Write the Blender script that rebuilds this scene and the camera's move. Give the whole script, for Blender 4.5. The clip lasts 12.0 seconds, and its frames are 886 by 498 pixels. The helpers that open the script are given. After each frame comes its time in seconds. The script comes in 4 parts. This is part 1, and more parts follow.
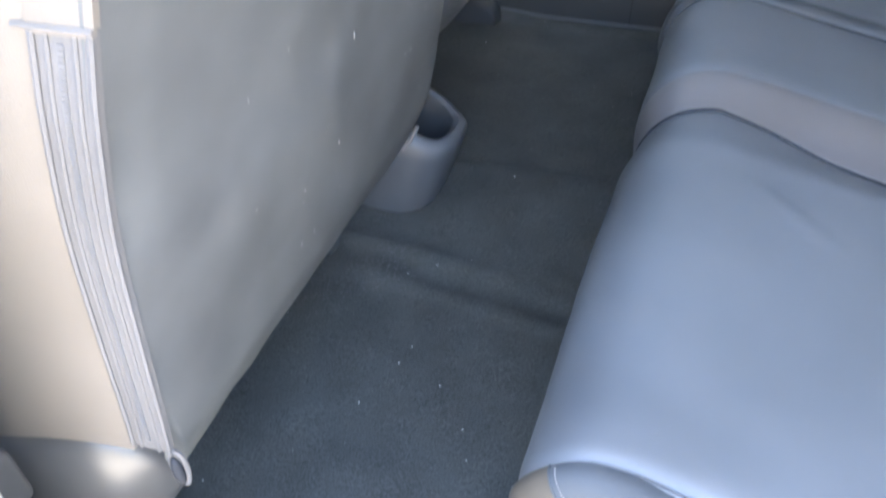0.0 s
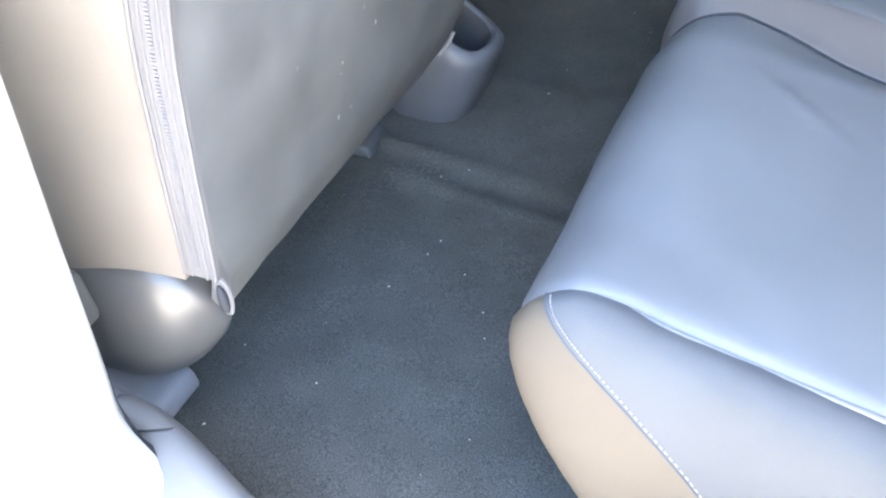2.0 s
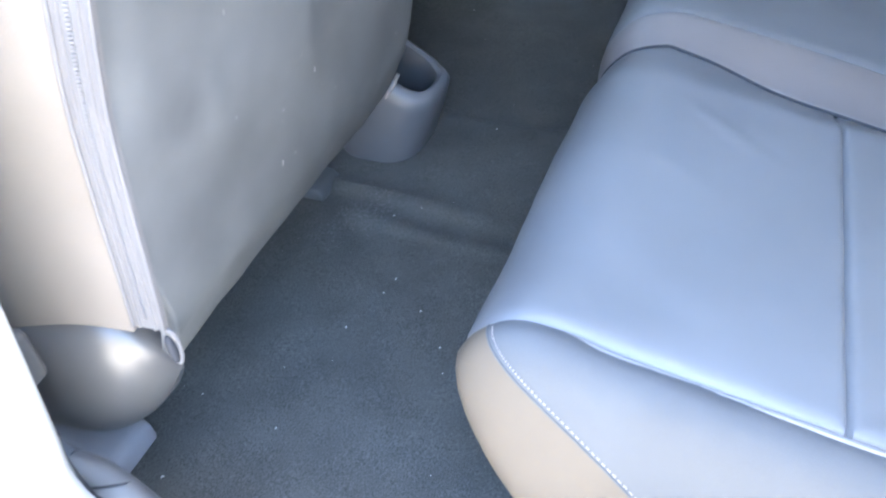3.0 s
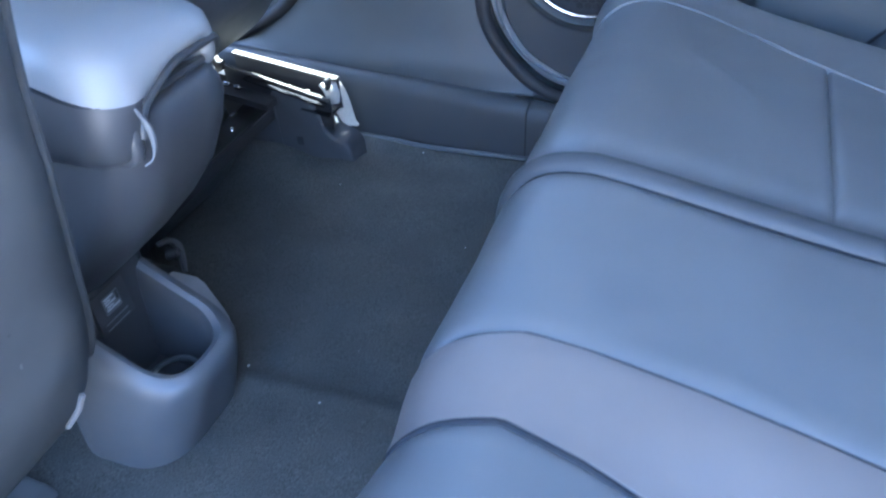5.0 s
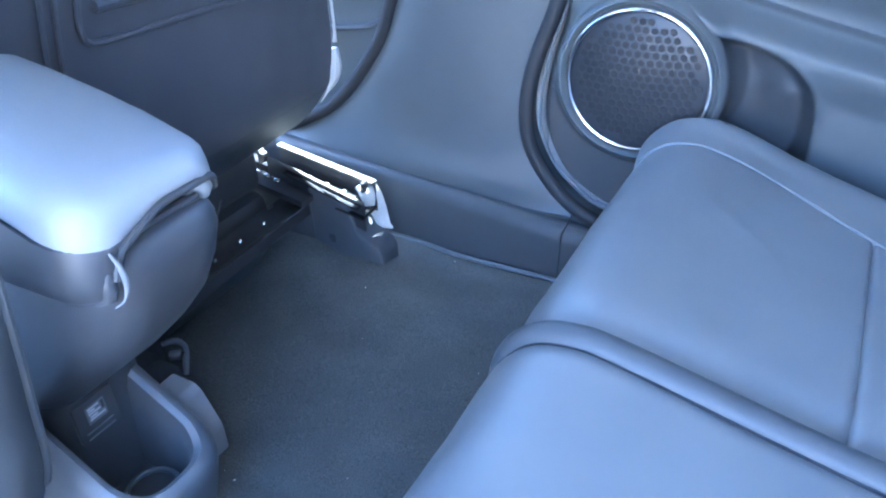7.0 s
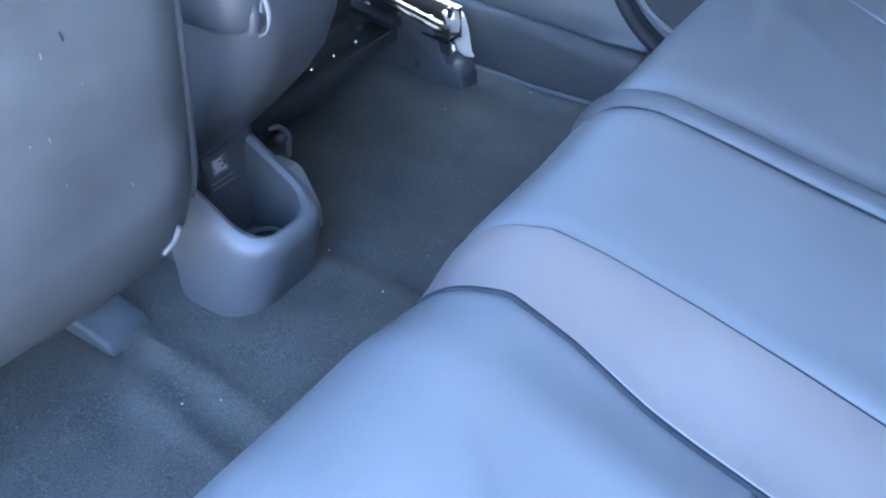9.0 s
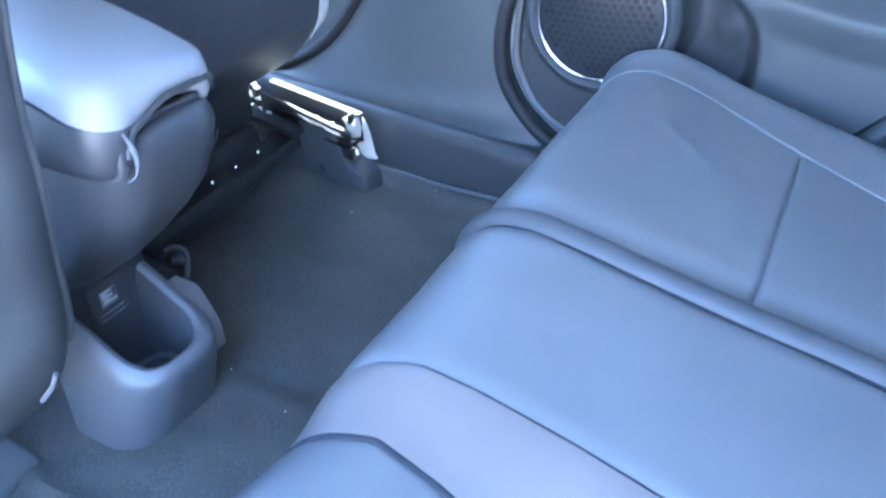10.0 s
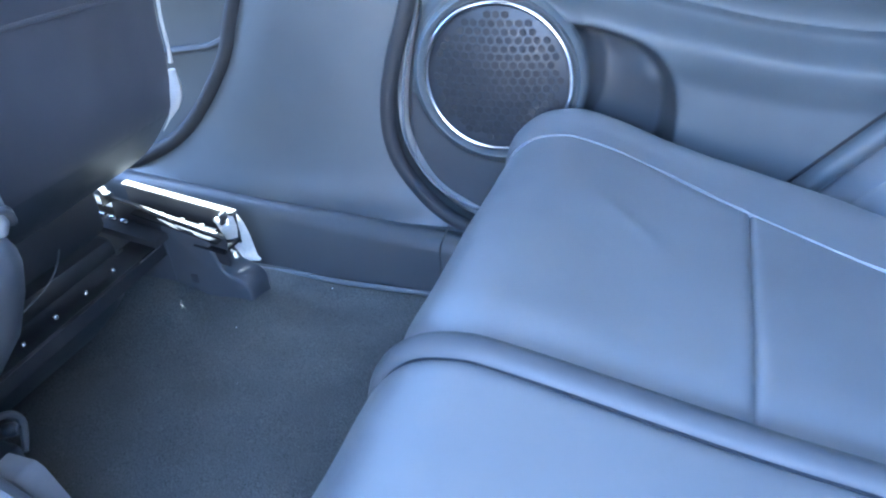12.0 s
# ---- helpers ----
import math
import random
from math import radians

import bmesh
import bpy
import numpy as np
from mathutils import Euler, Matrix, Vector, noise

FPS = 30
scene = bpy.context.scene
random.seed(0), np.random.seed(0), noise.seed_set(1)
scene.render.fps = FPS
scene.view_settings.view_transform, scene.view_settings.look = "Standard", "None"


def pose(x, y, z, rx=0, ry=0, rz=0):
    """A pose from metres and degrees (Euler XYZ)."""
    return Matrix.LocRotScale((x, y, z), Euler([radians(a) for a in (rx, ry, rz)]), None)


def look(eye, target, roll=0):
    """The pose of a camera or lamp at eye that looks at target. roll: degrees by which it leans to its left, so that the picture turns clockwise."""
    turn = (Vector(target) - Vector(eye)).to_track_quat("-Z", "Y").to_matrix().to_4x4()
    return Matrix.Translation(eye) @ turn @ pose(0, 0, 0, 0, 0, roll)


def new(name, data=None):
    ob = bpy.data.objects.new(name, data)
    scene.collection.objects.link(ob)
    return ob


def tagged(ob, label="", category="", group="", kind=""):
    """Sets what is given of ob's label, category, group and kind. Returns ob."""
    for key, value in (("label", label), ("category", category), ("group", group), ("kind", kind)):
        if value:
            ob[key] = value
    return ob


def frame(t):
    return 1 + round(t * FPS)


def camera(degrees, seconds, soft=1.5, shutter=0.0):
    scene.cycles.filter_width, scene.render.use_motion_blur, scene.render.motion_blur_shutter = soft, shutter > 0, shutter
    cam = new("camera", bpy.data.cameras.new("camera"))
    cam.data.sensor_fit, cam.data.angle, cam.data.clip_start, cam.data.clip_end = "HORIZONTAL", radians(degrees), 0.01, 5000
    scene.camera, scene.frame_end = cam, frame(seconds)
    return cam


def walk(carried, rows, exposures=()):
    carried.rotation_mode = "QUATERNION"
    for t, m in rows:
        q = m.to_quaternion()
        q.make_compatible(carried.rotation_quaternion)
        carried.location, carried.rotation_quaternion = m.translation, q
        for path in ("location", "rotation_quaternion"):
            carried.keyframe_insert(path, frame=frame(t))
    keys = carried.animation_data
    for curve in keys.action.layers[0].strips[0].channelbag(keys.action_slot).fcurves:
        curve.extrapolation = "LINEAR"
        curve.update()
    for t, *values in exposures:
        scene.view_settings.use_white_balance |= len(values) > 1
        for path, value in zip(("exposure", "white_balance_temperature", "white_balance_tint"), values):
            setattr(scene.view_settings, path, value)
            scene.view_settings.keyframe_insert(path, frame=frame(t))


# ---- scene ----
cam = camera(59.7, 12.0, soft=2.1, shutter=0.3)
PATH = [
    (0, (0.128, -0.82, 0.695), (-0.446, 0.575, -0.618), -3.5),
    (0.5, (0.129, -0.796, 0.655), (-0.452, 0.405, -0.835), -3.9),
    (1, (0.133, -0.821, 0.658), (-0.483, 0.347, -0.845), -4.8),
    (1.5, (0.157, -0.863, 0.67), (-0.502, 0.356, -0.773), -3.9),
    (2, (0.182, -0.902, 0.677), (-0.478, 0.382, -0.708), -4.4),
    (2.5, (0.196, -0.917, 0.681), (-0.434, 0.414, -0.672), -4.8),
    (2.7, (0.198, -0.924, 0.684), (-0.42, 0.429, -0.654), -4.8),
    (4.3, (0.243, -0.55, 0.653), (-0.359, 0.862, -0.629), -6.8),
    (4.5, (0.232, -0.497, 0.638), (-0.37, 0.928, -0.628), -6.3),
    (5, (0.235, -0.367, 0.62), (-0.399, 1.11, -0.569), -5.1),
    (5.5, (0.249, -0.296, 0.633), (-0.462, 1.187, -0.506), -2.1),
    (6, (0.25, -0.251, 0.646), (-0.535, 1.228, -0.448), -2.3),
    (6.5, (0.261, -0.252, 0.655), (-0.58, 1.225, -0.399), -2.7),
    (7, (0.271, -0.273, 0.669), (-0.556, 1.211, -0.387), -2.3),
    (7.5, (0.289, -0.356, 0.655), (-0.564, 1.074, -0.453), -2.0),
    (7.7, (0.29, -0.386, 0.649), (-0.575, 1.005, -0.499), -2.2),
    (9.3, (0.326, -0.419, 0.612), (-0.541, 0.873, -0.645), -1.1),
    (9.5, (0.334, -0.406, 0.619), (-0.497, 0.93, -0.616), -0.1),
    (10, (0.353, -0.367, 0.658), (-0.453, 1.084, -0.458), -2.0),
    (10.5, (0.362, -0.347, 0.679), (-0.402, 1.173, -0.374), -4.2),
    (11, (0.365, -0.336, 0.676), (-0.349, 1.234, -0.336), -4.8),
    (11.5, (0.35, -0.299, 0.654), (-0.277, 1.318, -0.342), -4.7),
    (12, (0.271, -0.218, 0.618), (-0.316, 1.411, -0.384), -4.0),
]
EXPOSURES = [(0.0, 4.1, 6700, 10), (0.5, 3.9, 6600, 10), (1.0, 4.0, 6700, 10), (1.5, 4.3, 6800, 10), (2.0, 4.5, 6800, 10), (2.7, 4.55, 6500, 10), (4.3, 3.1, 5500, 10), (4.5, 3.5, 5350, 10), (5.0, 4.6, 5100, 10), (5.5, 4.95, 4900, 10), (6.5, 5.25, 4750, 10), (7.0, 5.25, 4800, 10), (7.5, 5.0, 4950, 10), (9.5, 4.95, 5100, 10), (10.0, 5.2, 4900, 10), (10.5, 5.25, 4950, 10), (12.0, 5.3, 4900, 10)]

walk(cam, [(t, look(eye, target, roll)) for t, eye, target, roll in PATH], EXPOSURES)

# ---- world, sun ----
SUN_WAY = Vector((0.0, 0.24, 1.0)).normalized()
world = bpy.data.worlds.new("sky")
scene.world = world
world.use_nodes = True
wn = world.node_tree
sky = wn.nodes.new("ShaderNodeTexSky")
sky.sky_type = "NISHITA"
sky.sun_disc = False
sky.sun_elevation = math.asin(SUN_WAY.z)
sky.sun_rotation = math.atan2(SUN_WAY.x, SUN_WAY.y)
wn.links.new(sky.outputs[0], wn.nodes["Background"].inputs[0])
wn.nodes["Background"].inputs[1].default_value = 0.15
sun_data = bpy.data.lights.new("sun", "SUN")
sun_data.energy = 4.0
sun_data.angle = radians(0.5)
sun_data.color = (1.0, 0.95, 0.86)
sun = new("sun", sun_data)
sun.matrix_world = look(SUN_WAY * 20, (0, 0, 0))


# ---- materials ----
def material(name, color, rough=0.5, metal=0.0, spec=0.5, grain=(900, 0.1, 0.0006), stain=(9, 0.12), fuzz=0.0, coat=0.0):
    """Colour with large stains, small grain in the colour, and a fine relief."""
    m = bpy.data.materials.new(name)
    m.use_nodes = True
    nt = m.node_tree
    b = nt.nodes["Principled BSDF"]
    b.inputs["Roughness"].default_value = rough
    b.inputs["Metallic"].default_value = metal
    b.inputs["Specular IOR Level"].default_value = spec
    b.inputs["Sheen Weight"].default_value = fuzz
    b.inputs["Coat Weight"].default_value = coat
    co = nt.nodes.new("ShaderNodeTexCoord")
    big = nt.nodes.new("ShaderNodeTexNoise")
    big.inputs["Scale"].default_value = stain[0]
    big.inputs["Detail"].default_value = 5
    small = nt.nodes.new("ShaderNodeTexNoise")
    small.inputs["Scale"].default_value = grain[0]
    small.inputs["Detail"].default_value = 3
    for n in (big, small):
        nt.links.new(co.outputs["Object"], n.inputs["Vector"])
    val = None
    for n, amount in ((big, stain[1]), (small, grain[1])):
        r = nt.nodes.new("ShaderNodeMapRange")
        r.inputs["From Min"].default_value, r.inputs["From Max"].default_value = 0.25, 0.75
        r.inputs["To Min"].default_value, r.inputs["To Max"].default_value = 1 - amount, 1 + amount
        nt.links.new(n.outputs["Fac"], r.inputs["Value"])
        if val is None:
            val = r.outputs[0]
        else:
            x = nt.nodes.new("ShaderNodeMath")
            x.operation = "MULTIPLY"
            nt.links.new(val, x.inputs[0])
            nt.links.new(r.outputs[0], x.inputs[1])
            val = x.outputs[0]
    hsv = nt.nodes.new("ShaderNodeHueSaturation")
    hsv.inputs["Color"].default_value = (*color, 1)
    nt.links.new(val, hsv.inputs["Value"])
    nt.links.new(hsv.outputs[0], b.inputs["Base Color"])
    rr = nt.nodes.new("ShaderNodeMapRange")
    rr.inputs["To Min"].default_value, rr.inputs["To Max"].default_value = rough * 0.85, min(1, rough * 1.15)
    nt.links.new(big.outputs["Fac"], rr.inputs["Value"])
    nt.links.new(rr.outputs[0], b.inputs["Roughness"])
    bump = nt.nodes.new("ShaderNodeBump")
    bump.inputs["Strength"].default_value = 0.6
    bump.inputs["Distance"].default_value = grain[2]
    nt.links.new(small.outputs["Fac"], bump.inputs["Height"])
    nt.links.new(bump.outputs[0], b.inputs["Normal"])
    return m


LEATHER = material("seat_leather", (0.183, 0.195, 0.207), 0.36, spec=1.0, grain=(1400, 0.04, 0.0005), stain=(7, 0.1))
STRIP = material("strip_leather", (0.212, 0.196, 0.193), 0.34, spec=1.0, grain=(1400, 0.04, 0.0004), stain=(7, 0.1))
CORNER = material("corner_vinyl", (0.115, 0.097, 0.074), 0.5, spec=0.25, grain=(1400, 0.05, 0.0005), stain=(9, 0.12))
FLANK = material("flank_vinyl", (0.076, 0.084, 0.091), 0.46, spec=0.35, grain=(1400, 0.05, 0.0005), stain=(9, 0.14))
COVER = material("cover_fabric", (0.122, 0.129, 0.133), 0.55, grain=(1600, 0.06, 0.0006), stain=(14, 0.22))
DARK_COVER = material("dark_cover", (0.115, 0.116, 0.127), 0.45, grain=(1400, 0.05, 0.0005), stain=(9, 0.1))
BEIGE = material("cover_vinyl", (0.215, 0.193, 0.17), 0.42, grain=(1200, 0.05, 0.0006), stain=(10, 0.08))
ZIP_TAPE = material("zip_tape", (0.165, 0.162, 0.165), 0.75, grain=(2500, 0.2, 0.0008))
NYLON = material("nylon", (0.22, 0.215, 0.215), 0.45)
CARPET = material("carpet", (0.089, 0.092, 0.085), 0.95, spec=0.1, grain=(700, 0.7, 0.002), stain=(14, 0.16), fuzz=0.08)
SILL = material("sill_plastic", (0.19, 0.187, 0.182), 0.36, spec=0.8, grain=(2200, 0.06, 0.0003))
PIPING = material("piping_leather", (0.085, 0.094, 0.104), 0.45, spec=0.45, grain=(1400, 0.04, 0.0005), stain=(7, 0.06))
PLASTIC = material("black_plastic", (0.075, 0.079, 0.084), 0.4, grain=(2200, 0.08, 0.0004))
GLOSS = material("glossy_plastic", (0.085, 0.084, 0.082), 0.37, spec=1.0, grain=(900, 0.05, 0.0001))
TRIM = material("trim_plastic", (0.107, 0.121, 0.129), 0.42, grain=(2200, 0.06, 0.0004), stain=(8, 0.1))
CONSOLE = material("console_plastic", (0.07, 0.073, 0.08), 0.32, spec=0.8, grain=(2200, 0.06, 0.0003), stain=(8, 0.08))
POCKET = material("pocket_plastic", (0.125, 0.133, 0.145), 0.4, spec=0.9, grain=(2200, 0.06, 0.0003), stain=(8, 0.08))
PALE = material("pale_bright", (0.7, 0.68, 0.64), 0.6, grain=(1200, 0.05, 0.0006), stain=(10, 0.06))
GREY = material("grey_plastic", (0.2, 0.21, 0.225), 0.42, grain=(2200, 0.06, 0.0003))
# Lighter cap plastic; the extra brightness makes up for light missing there.
CAP_LIT = material("cap_plastic_lit", (0.33, 0.335, 0.35), 0.42, grain=(2200, 0.06, 0.0003))
CAP = material("cap_plastic", (0.078, 0.083, 0.09), 0.45, grain=(2200, 0.06, 0.0003))
GRILLE = material("grille", (0.04, 0.044, 0.051), 0.3, grain=(2200, 0.06, 0.0003))
DIMPLE = material("grille_dimple", (0.024, 0.026, 0.03), 0.3, grain=(2200, 0.06, 0.0003))
RUBBER = material("rubber", (0.032, 0.033, 0.036), 0.6)
SKIRT = material("black_felt", (0.052, 0.055, 0.062), 0.9, spec=0.05)
# Darker copy of SILL: the far side's shade put into the colour.
SILL_SHADED = material("sill_plastic_shaded", (0.062, 0.068, 0.073), 0.42, grain=(2200, 0.06, 0.0004), stain=(8, 0.1))
STEEL = material("rail_steel", (0.14, 0.134, 0.12), 0.8, 0.0, spec=0.1, grain=(300, 0.1, 0.0004))
# Near-black for the inside of the rail and its lip.
RAIL_BLACK = material("rail_black", (0.008, 0.008, 0.009), 0.5, spec=0.3)
DARK_STEEL = material("painted_steel", (0.04, 0.041, 0.044), 0.36)
BRIGHT = material("bright_steel", (0.8, 0.79, 0.76), 0.22, 1.0, grain=(300, 0.05, 0.0002))
CHROME = material("bright_ring", (0.8, 0.8, 0.82), 0.12, 1.0, grain=(60, 0.02, 0.0001))
WHITE = material("white_paint", (0.8, 0.79, 0.77), 0.25, grain=(300, 0.01, 0.0001), stain=(6, 0.03), coat=0.6)
THREAD = material("thread", (0.3, 0.29, 0.285), 0.8)
ZINC = material("zinc_steel", (0.75, 0.73, 0.67), 0.5, 0.1, grain=(300, 0.1, 0.0004))
DUST = material("dust_fibre", (0.17, 0.172, 0.168), 0.9)
# Dark colour for thin tubes that draw the shade in seams and creases.
CREASE = material("dark_crease", (0.045, 0.05, 0.058), 0.8, spec=0.1)
SCUFF = material("scuff", (0.27, 0.27, 0.27), 0.8)
LINT = material("lint", (0.75, 0.74, 0.72), 0.9)
LABEL = material("label_print", (0.6, 0.62, 0.65), 0.6)
LINER = material("headliner", (0.4, 0.395, 0.385), 0.9, grain=(900, 0.1, 0.001))
CONCRETE = material("concrete", (0.42, 0.39, 0.35), 0.9, grain=(40, 0.15, 0.004), stain=(0.8, 0.12))
STUCCO = material("stucco", (0.5, 0.43, 0.34), 0.9, grain=(60, 0.1, 0.003), stain=(0.7, 0.1))
LID = material("armrest_leather", (0.35, 0.365, 0.38), 0.5, spec=0.6, grain=(1400, 0.04, 0.0004), stain=(7, 0.05))




def tinted(name, color):
    """Window glass: tinted straight-through light with a clear gloss."""
    m = bpy.data.materials.new(name)
    m.use_nodes = True
    nt = m.node_tree
    clear = nt.nodes.new("ShaderNodeBsdfTransparent")
    clear.inputs[0].default_value = (*color, 1)
    gloss = nt.nodes.new("ShaderNodeBsdfGlossy")
    gloss.inputs["Roughness"].default_value = 0.02
    mix = nt.nodes.new("ShaderNodeMixShader")
    mix.inputs[0].default_value = 0.05
    nt.links.new(clear.outputs[0], mix.inputs[1])
    nt.links.new(gloss.outputs[0], mix.inputs[2])
    nt.links.new(mix.outputs[0], nt.nodes["Material Output"].inputs[0])
    return m


PRIVACY = tinted("privacy_glass", (0.55, 0.58, 0.6))
CLEAR = tinted("clear_glass", (0.9, 0.93, 0.92))

# ---- building helpers ----
def part(name, bm, mat, parent=None, label=""):
    """Links a bmesh as one smooth mesh object, under its thing if there is one."""
    bmesh.ops.recalc_face_normals(bm, faces=bm.faces)
    me = bpy.data.meshes.new(name)
    bm.to_mesh(me)
    bm.free()
    me.shade_smooth()
    me.set_sharp_from_angle(angle=radians(42))
    me.materials.append(mat)
    ob = new(name, me)
    if parent:
        ob.parent = parent
    if label:
        tagged(ob, label)
    return ob


def thing(name, label, category, group="", kind=""):
    return tagged(new(name), label, category, group, kind)


def smooth_line(points, n):
    """n points evenly along a Catmull-Rom curve through the given ones."""
    p = np.array(points, float)
    p = np.vstack([2 * p[0] - p[1], p, 2 * p[-1] - p[-2]])
    out = []
    for i in range(1, len(p) - 2):
        for t in np.linspace(0, 1, 24, endpoint=False):
            a, b, c, d = p[i - 1 : i + 3]
            out.append(0.5 * (2 * b + (c - a) * t + (2 * a - 5 * b + 4 * c - d) * t**2 + (3 * b - a - 3 * c + d) * t**3))
    out.append(p[-2])
    out = np.array(out)
    s = np.r_[0, np.cumsum(np.linalg.norm(np.diff(out, axis=0), axis=1))]
    return np.stack([np.interp(np.linspace(0, s[-1], n), s, out[:, k]) for k in range(p.shape[1])], 1)


def grid(points, back=None, closed=False):
    """A sheet from rows of points; back: a vector or a function of the point, by which a second, lower skin and a rim give it thickness."""
    bm = bmesh.new()
    rows = [[bm.verts.new(p) for p in row] for row in points]
    n, k = len(rows), len(rows[0])
    for i in range(n - 1):
        for j in range(k if closed else k - 1):
            bm.faces.new((rows[i][j], rows[i + 1][j], rows[i + 1][(j + 1) % k], rows[i][(j + 1) % k]))
    if back is not None:
        move = back if callable(back) else (lambda p: p + Vector(back))
        ring = [(0, j) for j in range(k)] + [(i, k - 1) for i in range(1, n)] + [(n - 1, j) for j in range(k - 2, -1, -1)] + [(i, 0) for i in range(n - 2, 0, -1)]
        under = [[bm.verts.new(move(Vector(p))) for p in row] for row in points]
        for i in range(n - 1):
            for j in range(k - 1):
                bm.faces.new((under[i][j], under[i][j + 1], under[i + 1][j + 1], under[i + 1][j]))
        low = [under[i][j] for i, j in ring]
        top = [rows[i][j] for i, j in ring]
        for a in range(len(ring)):
            b = (a + 1) % len(ring)
            bm.faces.new((top[a], low[a], low[b], top[b]))
    return bm


def tube(path, radius, n=10, ends=True):
    """A round bar along points; radius may be one number for each point."""
    pts = [Vector(p) for p in path]
    rad = radius if hasattr(radius, "__len__") else [radius] * len(pts)
    bm = bmesh.new()
    rings, side = [], None
    for i, p in enumerate(pts):
        way = (pts[min(i + 1, len(pts) - 1)] - pts[max(i - 1, 0)]).normalized()
        side = (side - way * side.dot(way)).normalized() if side else way.orthogonal().normalized()
        up = way.cross(side)
        rings.append([bm.verts.new(p + (side * math.cos(a) + up * math.sin(a)) * rad[i]) for a in np.linspace(0, 2 * math.pi, n, endpoint=False)])
    for a, b in zip(rings, rings[1:]):
        for j in range(n):
            bm.faces.new((a[j], b[j], b[(j + 1) % n], a[(j + 1) % n]))
    if ends:
        bm.faces.new(rings[0][::-1])
        bm.faces.new(rings[-1])
    return bm


def block(lo, hi, r=0.004, seg=2, at=None):
    """A box between two corners with rounded edges."""
    bm = bmesh.new()
    bmesh.ops.create_cube(bm, size=1)
    size = [hi[k] - lo[k] for k in range(3)]
    for v in bm.verts:
        v.co = Vector([lo[k] + (v.co[k] + 0.5) * size[k] for k in range(3)])
    if r:
        bmesh.ops.bevel(bm, geom=bm.edges[:], offset=min(r, 0.49 * min(size)), segments=seg, affect="EDGES", profile=0.5)
    if at:
        bmesh.ops.transform(bm, matrix=at, verts=bm.verts)
    return bm


def prism(outline, axis, lo, hi, r=0.0, seg=2):
    """A flat outline in the other two axes, drawn out along axis, with rounded edges."""
    bm = bmesh.new()
    def put(p, v):
        q = list(p)
        q.insert(axis, v)
        return bm.verts.new(q)
    a = [put(p, lo) for p in outline]
    b = [put(p, hi) for p in outline]
    bm.faces.new(a)
    bm.faces.new(b[::-1])
    for i in range(len(a)):
        j = (i + 1) % len(a)
        bm.faces.new((a[i], b[i], b[j], a[j]))
    bmesh.ops.recalc_face_normals(bm, faces=bm.faces)
    if r:
        bmesh.ops.bevel(bm, geom=[e for e in bm.edges], offset=r, segments=seg, affect="EDGES", profile=0.5)
    return bm


def join(*bms):
    out = bmesh.new()
    for b in bms:
        me = bpy.data.meshes.new("tmp")
        b.to_mesh(me)
        b.free()
        out.from_mesh(me)
        bpy.data.meshes.remove(me)
    return out


def smoothstep(a, b, x):
    t = min(1, max(0, (x - a) / (b - a)))
    return t * t * (3 - 2 * t)


def ripple(x, y, z, scale, amount):
    return amount * noise.noise(Vector((x, y, z)) * scale)


# ---- floor and shell of the car ----
def floor_height(x, y):
    z = 0.0
    z += 0.007 * math.exp(-(((y + 0.11 + 0.1 * (x + 0.15)) / 0.012) ** 2)) * smoothstep(-0.36, -0.3, x)
    z += 0.010 * smoothstep(-0.125, -0.095, y) * (1 - smoothstep(0.115, 0.15, y)) - 0.008
    z += 0.006 * math.exp(-(((y + 0.16 + 0.1 * (x + 0.15)) / 0.012) ** 2)) * smoothstep(-0.3, -0.2, x)
    z += 0.01 * math.exp(-(((x + 0.245) / 0.04) ** 2 + ((y + 0.135) / 0.03) ** 2))
    z += 0.008 * math.exp(-(((x + 0.275) / 0.03) ** 2 + ((y + 0.215) / 0.04) ** 2))
    z += 0.008 * math.exp(-(((x + 0.2) / 0.1) ** 2 + ((y - 0.5) / 0.05) ** 2))
    z += 0.01 * smoothstep(0.62, 0.66, y)
    z += 0.03 * smoothstep(-0.35, -0.43, x) * smoothstep(0.4, 0.56, y)
    z += 0.014 * smoothstep(0.47, 0.56, y) * (1 - smoothstep(-0.3, -0.18, x))
    z += 0.017 * math.exp(-(((x + 0.33) / 0.07) ** 2 + ((y - 0.565) / 0.05) ** 2))
    z += ripple(x, y, 0, 9, 0.003) + ripple(x, y, 3, 30, 0.001)
    return z


def build_floor():
    xs, ys = np.linspace(-1.3, 0.3, 200), np.linspace(-0.72, 0.665, 170)
    bm = grid([[(x, y, floor_height(x, y)) for y in ys] for x in xs], (0, 0, -0.05))
    tagged(part("floor", bm, CARPET), "dark grey needle-felt carpet of the rear footwell", "carpet", kind="structure")


build_floor()


def slab(name, lo, hi, mat, label, category, r=0.01):
    return tagged(part(name, block(lo, hi, r), mat), label, category, kind="structure")


